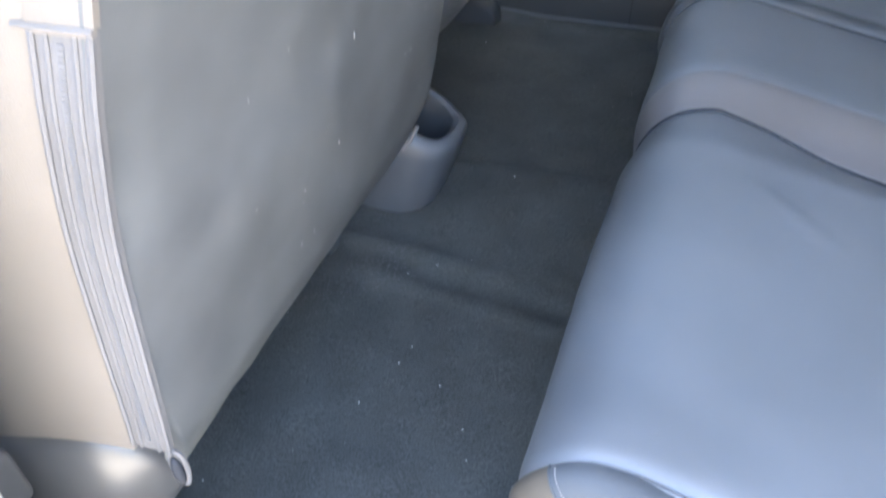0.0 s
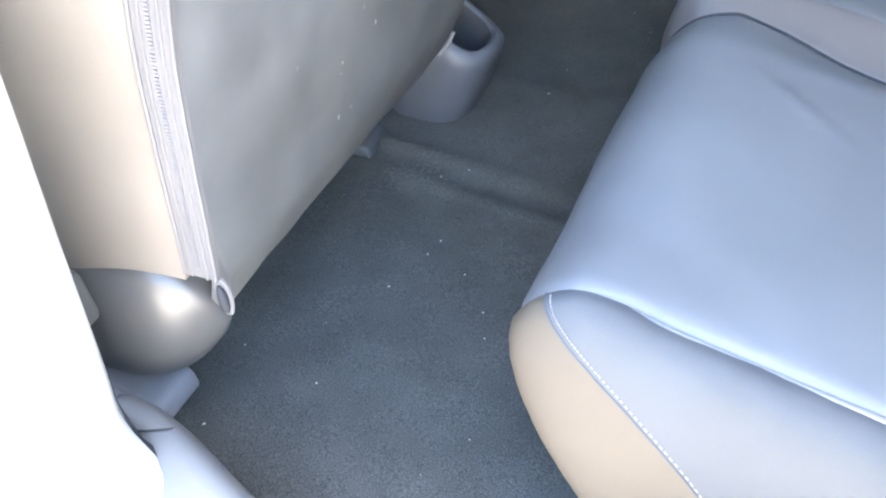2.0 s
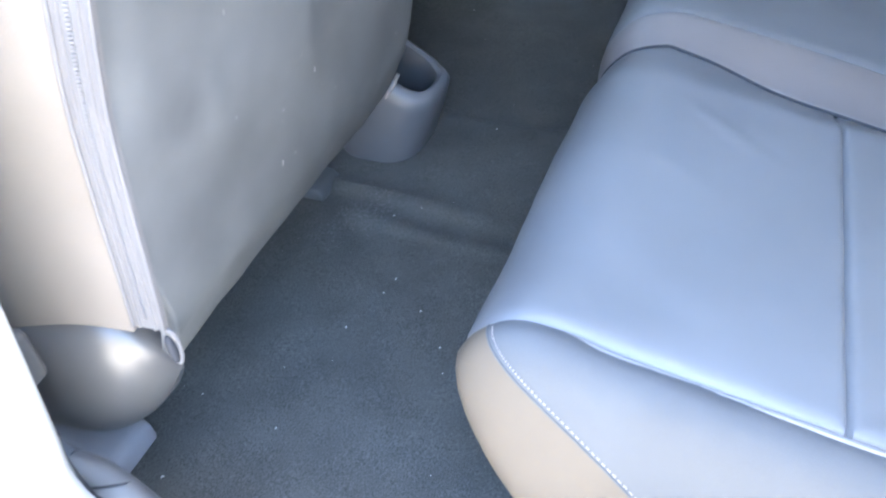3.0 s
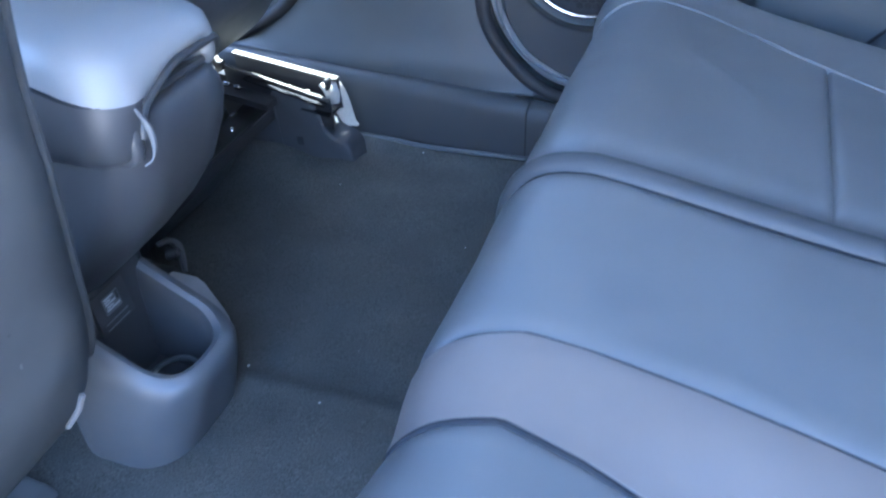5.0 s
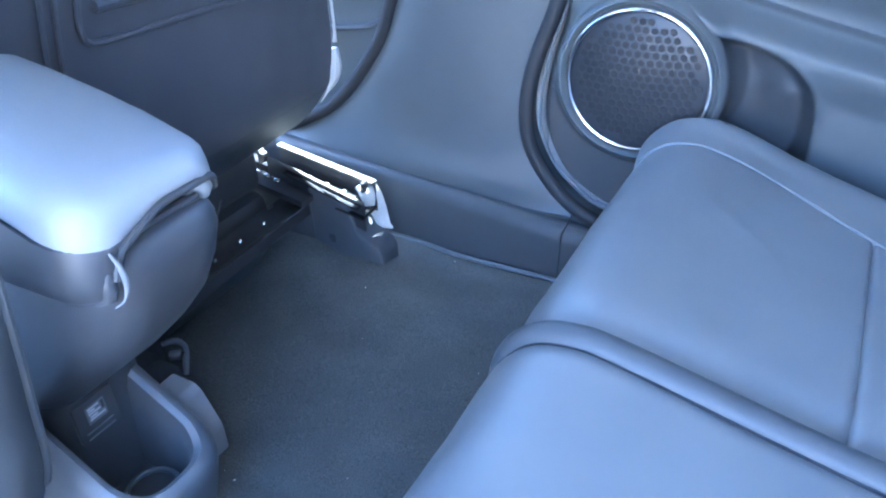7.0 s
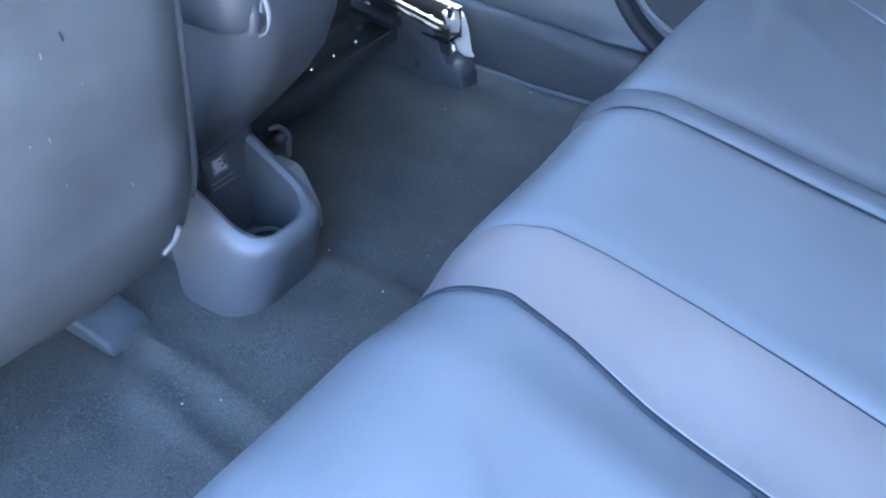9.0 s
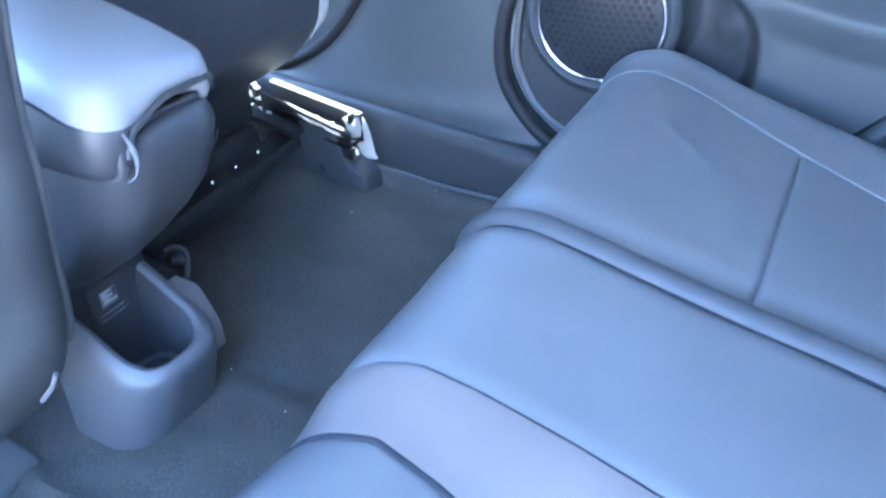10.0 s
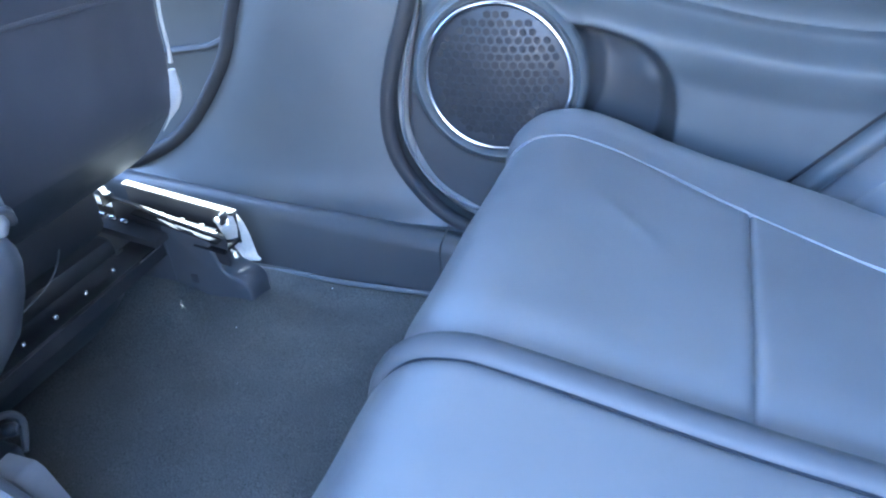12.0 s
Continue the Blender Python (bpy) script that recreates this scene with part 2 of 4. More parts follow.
slab("roof", (-1.0, -0.54, 1.06), (1.3, 0.72, 1.1), LINER, "pale fabric headliner under the car roof", "roof")
# Unseen edge, notched so that the sun reaches only the far rail.
tagged(part("sun_cut_edge", prism([(-0.473, 0.722), (1.3, 0.722), (1.3, 0.96), (-0.3, 0.96), (-0.3, 0.87), (-0.316, 0.85), (-0.328, 0.81), (-0.342, 0.773), (-0.45, 0.773), (-0.46, 0.763), (-0.473, 0.763)], 2, 1.05, 1.1), LINER), "unseen pale edge added to cut the sun over the far rail", "roof", kind="structure")
slab("roof_rail_near", (-1.0, -0.76, 1.05), (-0.26, -0.542, 1.1), LINER, "pale lined roof rail over the front door", "roof")
tagged(part("pillar_near_upper", prism([(-0.5, 0.625), (-0.46, 1.045), (-0.22, 1.045), (-0.26, 0.625)], 1, -0.8, -0.7, 0.004), TRIM), "grey middle pillar trim beside the open doorway", "pillar", kind="structure")
slab("dashboard", (-1.7, -0.72, -0.05), (-1.35, 0.72, 0.66), PLASTIC, "black plastic dashboard under the windscreen", "dashboard")
slab("wall_far_front", (-1.34, 0.745, -0.3), (-0.12, 0.83, 0.66), WHITE, "white painted outer skin of front door", "car door")
slab("wall_far_rear", (-0.118, 0.765, -0.3), (1.3, 0.85, 0.76), WHITE, "white painted outer skin of rear door", "car door")
slab("wall_near_front", (-1.34, -0.9, -0.3), (-0.42, -0.8, 0.62), WHITE, "white painted outer skin of front door", "car door")
slab("wall_near_rear", (0.54, -0.9, -0.3), (1.3, -0.72, 0.7), WHITE, "white painted rear quarter panel", "car body")
slab("wall_back", (1.32, -0.9, -0.3), (1.4, 0.85, 0.75), WHITE, "white painted tailgate", "car body")
slab("wall_trunk", (0.86, -0.715, -0.05), (0.9, 0.72, 1.055), PLASTIC, "dark luggage space lining behind the backrest", "lining")
slab("pillar_near_rear", (0.54, -0.9, 0.71), (1.3, -0.72, 1.055), TRIM, "grey rear pillar trim", "pillar")
slab("pillar_far_rear", (0.58, 0.735, 0.625), (1.3, 0.84, 1.045), TRIM, "grey rear pillar trim", "pillar")
slab("underbody", (-1.7, -0.7, -0.3), (1.3, 0.74, -0.065), DARK_STEEL, "dark painted steel underbody", "car body")
# Upper pillar is out of view; its front edge bounds the sun patch.
tagged(part("pillar_far", prism([(-0.315, 0.665), (-0.297, 1.045), (-0.14, 1.045), (-0.14, 0.665)], 1, 0.745, 0.84, 0.004), TRIM), "grey plastic middle pillar trim", "pillar", kind="structure")


slab("window_far_rear", (-0.138, 0.77, 0.762), (0.578, 0.774, 1.045), PRIVACY, "dark privacy glass of the rear door", "window", 0)
slab("window_far_front", (-1.3, 0.77, 0.662), (-0.325, 0.774, 1.2), CLEAR, "clear glass of the front door", "window", 0)
slab("window_near_front", (-1.3, -0.85, 0.622), (-0.3, -0.846, 1.2), CLEAR, "clear glass of the front door", "window", 0)
# Out of view; added to send warm light in through the doorway.
slab("bounce_wall", (-14, -8.2, -0.36), (14, -8.0, 2.4), STUCCO, "unseen beige wall added to bounce warm light", "wall")


def build_ground():
    bm = grid([[(x, y, -0.36) for y in np.linspace(-60, 60, 9)] for x in np.linspace(-60, 60, 9)], (0, 0, -0.2))
    tagged(part("ground", bm, CONCRETE), "sunlit pale concrete pavement outside the car", "ground", kind="structure")


build_ground()

# ---- rear bench ----
PROFILE = smooth_line([(0.15, 0.0), (0.1, 0.06), (0.069, 0.13), (0.054, 0.185), (0.056, 0.222), (0.069, 0.251), (0.094, 0.272), (0.128, 0.279), (0.162, 0.275), (0.3, 0.248), (0.45, 0.2195), (0.58, 0.195)], 400)
ARC = np.r_[0, np.cumsum(np.linalg.norm(np.diff(PROFILE, axis=0), axis=1))]
TOP = int(np.argmax(PROFILE[:, 1]))


def bench_s(x):
    """Length along the profile at which its top reaches x."""
    return float(np.interp(x, PROFILE[TOP:, 0], ARC[TOP:]))


def bench_at(s):
    x, z = (float(np.interp(s, ARC, PROFILE[:, k])) for k in (0, 1))
    a, b = (np.array([np.interp(s + d, ARC, PROFILE[:, k]) for k in (0, 1)]) for d in (-0.004, 0.004))
    t = (b - a) / np.linalg.norm(b - a)
    return x, z, -t[1], t[0]


def strip_near(x):
    return float(np.interp(x, (0.06, 0.1, 0.14, 0.19, 0.25, 0.4), (-0.102, -0.091, -0.081, -0.087, -0.1, -0.119)))


def strip_far(x):
    return float(np.interp(x, (0.06, 0.095, 0.135, 0.18, 0.25, 0.32, 0.45), (-0.03, -0.021, -0.012, -0.01, -0.012, -0.02, -0.037)))


def corner(x, y, z):
    """How far the bench's near front corner is rounded back."""
    return (1 - smoothstep(0.06, 0.17, x)) * (smoothstep(-0.40, -0.57, y) * (0.004 + 0.075 * max(0.0, 1 - z / 0.24)) - 0.008 * smoothstep(-0.1, -0.56, y) * math.exp(-(((z - 0.25) / 0.05) ** 2)))


def crest(x, y):
    """The near front end stands a little higher."""
    return 0.018 * smoothstep(-0.42, -0.545, y) * math.exp(-(((x - 0.085) / 0.05) ** 2))


def bench_dip(x, y):
    """The valley beside the belt strip, and the soft sag of the cushion."""
    d = -(0.009 + 0.009 * smoothstep(0.12, 0.3, x)) * smoothstep(-0.17, strip_near(x), y) * (1 - smoothstep(strip_near(x), -0.015, y))
    d += -0.006 * math.exp(-(((y - 0.23) / 0.02) ** 2))
    d += ripple(x, y, 1, 6, 0.0025) + ripple(x * 0.5, y, 5, 24, 0.0009)
    return d


def puff(d, r, depth):
    return 0.0 if d >= r else -depth * (1 - math.sqrt(max(0, 1 - ((r - d) / r) ** 2)))


def bench_panel(name, ya, yb, sa, sb, mat, parent, label="", ns=70, ny=40, r=0.017, depth=0.010, folds=0.0, soft_far=1.0):
    """One sewn panel of the cushion between two edges across (numbers or functions of x) and two lengths along."""
    fa, fb = (f if callable(f) else (lambda x, f=f: f) for f in (ya, yb))
    ss = [sa + (sb - sa) * (0.5 - 0.5 * math.cos(math.pi * k)) * 0.5 + (sb - sa) * k * 0.5 for k in np.linspace(0, 1, ns)]
    rows = []
    for s in ss:
        x, z, nx, nz = bench_at(s)
        y0, y1 = fa(x), fb(x)
        row = []
        for k in np.linspace(0, 1, ny):
            e = 0.5 - 0.5 * math.cos(math.pi * k)
            y = y0 + (y1 - y0) * (0.6 * e + 0.4 * k)
            d = min(s - sa + (0.03 if sa < 0.01 else 0), sb - s)
            off = min(puff(y - y0, r, depth), puff(d, 0.6 * r, 0.6 * depth), puff(y1 - y, r, depth * soft_far)) + bench_dip(x, y)
            if folds:
                off += folds * math.exp(-(((y - y1 + 0.13 + 0.5 * (x - 0.2)) / 0.007) ** 2)) * math.exp(-(((x - 0.22) / 0.035) ** 2))
            row.append((x + nx * off + corner(x, y, z), y, z + nz * off + crest(x, y)))
        rows.append(row)
    return part(name, grid(rows, lambda p: p + Vector((0.02, 0, -0.025))), mat, parent, label)


def bolster_point(s, phi, y_seam, width, side, bulge=0.0, full=1.0):
    """Rounded flank of the cushion: phi runs from the seam down to the side."""
    x, z, nx, nz = bench_at(s)
    c = (1 - math.cos(phi)) ** full
    front = 1 - smoothstep(0.1, 0.3, x)
    y = y_seam(x) + side * width(x) * math.sin(phi) ** (1 / full)
    off = bulge * math.sin(2 * phi) + ripple(x, y, 2, 10, 0.003) + ripple(x, 3 * phi, 4, 45, 0.0007)
    return (x + nx * off + corner(x, max(y, -0.57), z) + (0.05 * c if side > 0 else 0.15 * c) * front, y, (z + crest(x, y) * (side < 0)) * (1 - 0.86 * c) + nz * off)


def ridge_y(x):
    return 0.206 - 0.05 * max(0.0, x - 0.16)


def near_seam(x):
    return -0.545 - 0.012 * math.exp(-(((x - 0.05) / 0.05) ** 2))


FAR_LINE = smooth_line([(0.0, 0.61), (0.1, 0.614), (0.165, 0.607), (0.23, 0.582), (0.334, 0.527), (0.464, 0.474), (0.6, 0.45)], 80)


def far_seam(x):
    return float(np.interp(x, FAR_LINE[:, 0], FAR_LINE[:, 1]))


def far_width(x):
    return (0.093 + 0.052 * smoothstep(0.2, 0.43, x)) * (1 - 0.86 * smoothstep(0.475, 0.565, x))


def stitch_s(phi):
    """Where the stitched seam on the near flank runs."""
    return float(ARC[TOP]) - 0.055 + 0.06 * phi ** 2.5


def build_bench():
    bench = thing("rear_bench", "blue-grey leather rear bench with sewn panels and piping", "bench seat")
    g1, g2, end = bench_s(0.322), bench_s(0.46), bench_s(0.575)
    h1, h2 = bench_s(0.334), bench_s(0.464)
    for sa, sb, ta, tb in ((0.0, g1, 0.0, h1), (g1, g2, h1, h2), (g2, end, h2, end)):
        n = 90 if sa == 0 else 30
        bench_panel("cushion_panel", near_seam, strip_near, sa, sb, LEATHER, bench, ns=n, ny=60, folds=0.0032, soft_far=0.35)
        bench_panel("cushion_panel", lambda x: ridge_y(x) + 0.012, far_seam, ta, tb, LEATHER, bench, ns=n, ny=60, folds=0.0032, soft_far=0.3)
    bench_panel("belt_strip", strip_near, strip_far, 0.0, end, STRIP, bench, "lighter grey smooth leather strip in a valley", ns=100, ny=16, r=0.004, depth=0.004)
    bench_panel("middle_panel", strip_far, lambda x: ridge_y(x) - 0.0135, 0.0, end, LEATHER, bench, ns=100, ny=40, r=0.02, depth=0.007)
    # dark tubes draw the shaded creases along both edges of the strip
    for edge, r in ((strip_near, 0.0026), (strip_far, 0.0006)):
        path = []
        for s in np.linspace(0.03, end, 110):
            x, z, nx, nz = bench_at(s)
            off = bench_dip(x, edge(x)) - 0.0022
            path.append((x + nx * off + corner(x, edge(x), z), edge(x), z + nz * off))
        part("seam_line", tube(path, r, 6), CREASE, bench)
    # thick padded piping between the middle panel and the far cushion
    path = []
    for s in np.linspace(0.02, end, 110):
        x, z, nx, nz = bench_at(s)
        lift = -0.0062 + bench_dip(x, ridge_y(x))
        path.append((x + nx * lift, ridge_y(x) + ripple(x, 0, 0, 8, 0.002), z + nz * lift))
    part("piping", tube(path, 0.0145, 14), PIPING, bench)
    # grooves beside the piping, their shade drawn with dark tubes
    for dy, r in ((-0.0142, 0.0028), (0.0145, 0.0016)):
        path = []
        for s in np.linspace(0.03, end, 110):
            x, z, nx, nz = bench_at(s)
            lift = -0.0045 + bench_dip(x, ridge_y(x))
            path.append((x + nx * lift, ridge_y(x) + dy + ripple(x, 0, 0, 8, 0.002), z + nz * lift))
        part("seam_line", tube(path, r, 6), CREASE, bench)
    # welt along the near seam
    path = []
    for s in np.linspace(bench_s(0.13) - 0.125, end, 90):
        x, z, nx, nz = bench_at(s)
        path.append((x + corner(x, near_seam(x), z), near_seam(x) - 0.001, z - 0.002 + crest(x, near_seam(x))))
    part("welt", tube(path, 0.0024, 8), LEATHER, bench)
    # near flank in two pieces
    wide = lambda x: 0.058
    phis = np.linspace(0.0, math.pi / 2, 26)
    front = [[bolster_point(0.0 + (stitch_s(p) - 0.001) * k, p, near_seam, wide, -1, 0.006) for k in np.linspace(0, 1, 50)] for p in phis]
    flank = [[bolster_point(stitch_s(p) + (end - stitch_s(p)) * k, p, near_seam, wide, -1, 0.006) for k in np.linspace(0, 1, 60)] for p in phis]
    part("front_flank", grid(front, (0.03, 0.02, -0.05)), CORNER, bench, "beige vinyl front corner panel")
    part("side_flank", grid(flank, (0.0, 0.02, -0.05)), FLANK, bench)
    stitches = []
    for p in np.linspace(0.06, 1.2, 60):
        a, b = (Vector(bolster_point(stitch_s(q) + 0.004, q, near_seam, wide, -1, 0.0066)) for q in (p - 0.0055, p + 0.0055))
        stitches.append(tube([a, b], 0.0005, 5))
    part("stitching", join(*stitches), THREAD, bench, "pale sewing thread")
    part("seam_line", tube([bolster_point(stitch_s(p), p, near_seam, wide, -1, 0.0054) for p in np.linspace(0, 1.25, 50)], 0.001, 6), FLANK, bench)
    far = [[bolster_point(end * k, p, far_seam, far_width, 1, 0.014, 1.9) for k in np.linspace(0.0, 1, 90)] for p in phis]
    part("far_flank", grid(far, (0.0, -0.02, -0.05)), LEATHER, bench)
    # sunken dark line of the far seam, its crease shade put into colour
    path = []
    for s in np.linspace(0.2, end, 90):
        x, z, nx, nz = bench_at(s)
        path.append((x, far_seam(x), z - 0.0068))
    part("seam_line", tube(path, 0.0014, 8), CREASE, bench)
    part("seat_base", block((0.14, -0.56, -0.01), (0.56, 0.58, 0.17), 0.02), PLASTIC, bench)
    return bench


BENCH = build_bench()


def build_backrest():
    rest = BENCH
    for ya, yb in ((-0.545, -0.105), (-0.1, 0.195), (0.2, 0.5)):
        rows = []
        for k in np.linspace(0, 1, 30):
            z = 0.19 + 0.55 * k
            row = []
            for e in np.linspace(0, 1, 24):
                y = ya + (yb - ya) * e
                d = min(y - ya, yb - y, z - 0.19)
                row.append((0.565 + 0.28 * (z - 0.19) - puff(d, 0.03, 0.02) - 0.02 * math.sin(math.pi * k), y, z))
            rows.append(row)
        part("backrest_panel", grid(rows, (0.1, 0, 0)), LEATHER, rest)
    rows = []
    for k in np.linspace(0, 1, 24):
        z = 0.17 + 0.57 * k
        rows.append([(0.575 + 0.28 * (z - 0.19) - 0.03 * math.sin(a) + 0.02 * math.cos(a), 0.505 + 0.075 * (1 - math.cos(a)), z) for a in np.linspace(0, math.pi * 0.9, 20)])
    part("side_bolster", grid(rows, (0.1, 0, 0)), LEATHER, rest)


build_backrest()


def build_buckle():
    b = thing("belt_buckle", "black seat belt buckle between cushion and backrest", "buckle")
    part("housing", block((0.486, 0.176, 0.193), (0.555, 0.208, 0.22), 0.009, 3), PLASTIC, b)
    part("bezel", tube([(0.486, 0.192 + 0.012 * math.cos(a), 0.207 + 0.01 * math.sin(a)) for a in np.linspace(0, 2 * math.pi, 20)], 0.0014, 6), TRIM, b)


build_buckle()


# ---- front seats ----
def split(bm, dark):
    """Parts a bmesh in two by a test on the faces' centres."""
    other = bm.copy()
    bmesh.ops.delete(other, geom=[f for f in other.faces if not dark(f.calc_center_median())], context="FACES")
    bmesh.ops.delete(bm, geom=[f for f in bm.faces if dark(f.calc_center_median())], context="FACES")
    return bm, other


def front_seat(name, label, side, profile, outer, inner, scuffed):
    """A front seat seen from behind. side: -1 for the near one, 1 for the far one; profile: x and z of its back from the hem up."""
    seat = thing(name, label, "car seat", "front seats")
    line = smooth_line(profile, 90)
    mid = (outer + inner) / 2

    def rear_x(z):
        k = int(np.argmin(line[:, 1]))
        return float(np.interp(z, line[k:, 1], line[k:, 0]))

    def bow(a, z):
        """How far the back swells between its sides; the near one is drawn in towards its hem."""
        return (0.010 if side > 0 else 0.014 * smoothstep(0.22, 0.42, z) - 0.006) * math.sin(math.pi * (outer - a) / (outer - inner))

    def low(a):
        """How far the hem is cut up towards the corners."""
        return 0.07 * smoothstep(inner + 0.07, inner, a) + ((0.04 * smoothstep(outer - 0.09, outer, a) + 0.13 * smoothstep(outer - 0.045, outer, a)) if side < 0 else 0.05 * smoothstep(outer - 0.09, outer, a)) + (0.014 if side > 0 else 0.036) * math.exp(-(((a - mid) / 0.13) ** 2)) + ripple(a, side, 0, 20, 0.006) + ripple(a, side, 3, 70, 0.0025)

    rows = []
    for k in np.linspace(0, 1, 80):
        row = []
        for e in np.linspace(0, 1, 80) ** 1.5:
            a = outer - (outer - inner) * e
            s = low(a) / 0.8
            f = (s + (1 - s) * k) * 89
            x, z = (float(np.interp(f, range(90), line[:, c])) for c in (0, 1))
            x += puff(a - inner, 0.05, 0.05) + puff(outer - a, 0.006, 0.004) + puff((f / 89 - s) * 0.8, 0.03, 0.01)
            x += bow(a, z) + ripple(a, z, side, 7, 0.004) + ripple(a, z * 0.4, side, 22, 0.0015) + ripple(a * 0.6, z, side, 50, 0.0005)
            row.append((x, side * a, z))
        rows.append(row)
    bm = grid(rows, (-0.006, 0, 0.002))
    if not scuffed:
        bmesh.ops.bisect_plane(bm, geom=bm.verts[:] + bm.edges[:] + bm.faces[:], plane_co=(0, 0, 0.29), plane_no=(0, 0, 1))
        bm, skirt = split(bm, lambda p: p.z < 0.29)
        part("lower_skirt", skirt, PIPING, seat, "dark skirt under the backrest")
    part("back_panel", bm, COVER if scuffed else DARK_COVER, seat, "grey cover fabric, scuffed" if scuffed else "dark smooth cover")
    if not scuffed:
        # Sun line on the seat's outer edge as a pale tube; its bulge is the wider spot.
        for lo, hi in ((0.258, 0.345), (0.353, 0.8)):
            hem = [Vector((x + 0.001, side * (outer + 0.004), z)) for x, z in smooth_line(profile, 300) if lo < z < hi]
            part("sun_edge", tube(hem, [(0.0022 + 0.0075 * math.exp(-(((p.z - 0.315) / 0.028) ** 2))) * (0.15 + 0.85 * smoothstep(0.256, 0.3, p.z)) for p in hem], 8), PALE, seat, "pale strip standing in for sun on the edge")
    # side panel towards the door
    hem_z = 0.24 if scuffed else 0.31

    def side_point(u, z):
        x = rear_x(z) - 0.03 - 0.26 * u
        bow = 0.014 * math.sin(math.pi * min(1, u * 1.15)) - 0.09 * max(0, u - 0.45) ** 1.5
        return (x, side * (outer + bow * (1 if scuffed else 0.4) + ripple(x, z, 7, 9, 0.002)), z)

    rows = []
    for k in np.linspace(0, 1, 40):
        row = []
        for u in np.linspace(0, 1, 30):
            zb = hem_z - 0.035 * u + 0.008 * math.sin(8 * u)
            row.append(side_point(u, zb + (0.95 - zb) * k))
        rows.append(row)
    part("side_panel", grid(rows, (0, -side * 0.02, 0)), BEIGE, seat, "beige vinyl side panel")
    if scuffed:
        def tape(u, z):
            return (rear_x(z) - 0.029 + 0.03 * u, side * (outer + 0.001 - 0.0015 * u * u), z)

        zs = np.linspace(0.25, 0.565, 50)
        part("zip_tape", grid([[tape(u, z) for u in np.linspace(0, 1, 8)] for z in zs], (0, -side * 0.004, 0)), ZIP_TAPE, seat, "pale woven zip tape")
        for u in (0.02, 0.98):
            part("tape_hem", tube([Vector(tape(u, z)) + Vector((0, side * 0.001, 0)) for z in zs], 0.0016, 6), ZIP_TAPE, seat)
        for u in (0.25, 0.72):
            part("tape_ridge", tube([Vector(tape(u, z)) + Vector((0, side * 0.0004, 0)) for z in zs], 0.0013, 6), ZIP_TAPE, seat)
        part("upper_hem", grid([[tape(u, z) for u in np.linspace(-0.1, 1.02, 8)] for z in np.linspace(0.567, 0.95, 20)], (0, -side * 0.004, 0)), BEIGE, seat)
        part("cross_seam", tube([tape(u, 0.566) for u in np.linspace(-0.3, 1.02, 8)], 0.0022, 6), BEIGE, seat)
        teeth = []
        for z in np.arange(0.262, 0.56, 0.0028):
            p = Vector(tape(0.48, z))
            teeth.append(bmesh.new())
            bmesh.ops.create_cube(teeth[-1], size=1, matrix=Matrix.LocRotScale(p, None, (0.0034, 0.0024, 0.0015)))
        part("zip_teeth", join(*teeth), NYLON, seat, "white nylon zip teeth")
        x0 = rear_x(0.24)
        loop = [Vector((x0 + 0.003 + 0.0036 * math.cos(a) * (1 + 0.3 * math.sin(a)), side * (outer - 0.002) + 0.003 * math.cos(a), 0.23 + 0.02 * math.sin(a))) for a in np.linspace(0, 2 * math.pi, 28)]
        part("zip_end", tube(loop, [0.0022 if math.cos(a) > 0 else 0.0011 for a in np.linspace(0, 2 * math.pi, 28)], 7, False), ZIP_TAPE, seat, "pale folded end of the zip tape")
        slider = bmesh.new()
        bmesh.ops.create_uvsphere(slider, u_segments=10, v_segments=8, radius=1, matrix=Matrix.LocRotScale((x0 + 0.003, side * (outer + 0.0), 0.229), None, (0.0044, 0.0042, 0.016)))
        part("zip_slider", slider, SKIRT, seat)
    # frame inside the cover, and the cushion
    ya, yb = sorted((side * (inner + 0.05), side * (outer - 0.03)))
    part("seat_core", prism([(rear_x(0.36) - 0.03, 0.34), (rear_x(0.9) - 0.03, 0.93), (rear_x(0.9) - 0.2, 0.95), (rear_x(0.36) - 0.16, 0.34)], 1, ya, yb, 0.01), PLASTIC, seat)
    base = line[0][0]
    part("cushion", block((base - 0.5, ya, 0.2), (base - 0.04, yb, 0.32), 0.04), LEATHER, seat)
    if scuffed:
        rows = []
        for k in np.linspace(0, 1, 26):
            a = math.pi * k
            row = []
            for u in np.linspace(0, 1, 48) ** 2:
                x = -0.212 - 0.31 * u
                r = math.sqrt(max(0.0, 1 - (1 - min(1, u / 0.3)) ** 2))
                zc, h = 0.153 - 0.03 * u, 0.096 * (0.03 + 0.97 * r)
                row.append((x - 0.018 * r * (1 - math.cos(a)) * (1 - u), side * (outer - 0.03 + 0.058 * r * math.sin(a) ** 0.6), zc + h * math.cos(a) + 0.004))
            rows.append(row)
        part("side_shield", grid(rows, (0, -side * 0.006, 0)), GLOSS, seat, "glossy black plastic side shield")
        part("hem_clip", tube([(-0.214, -0.1, 0.166), (-0.204, -0.092, 0.18), (-0.197, -0.088, 0.196)], 0.0026, 7), NYLON, seat, "pale plastic hem clip")
        inner_edge = []
        for z in np.linspace(0.21, 0.93, 50):
            a = inner + 0.011
            inner_edge.append((rear_x(z) - 0.0185 + bow(a, z) + ripple(a, z, side, 7, 0.004), side * a, z))
        part("edge_welt", tube(inner_edge, 0.0045, 8), COVER, seat, "grey welt along the inner edge")
        rng = random.Random(8)
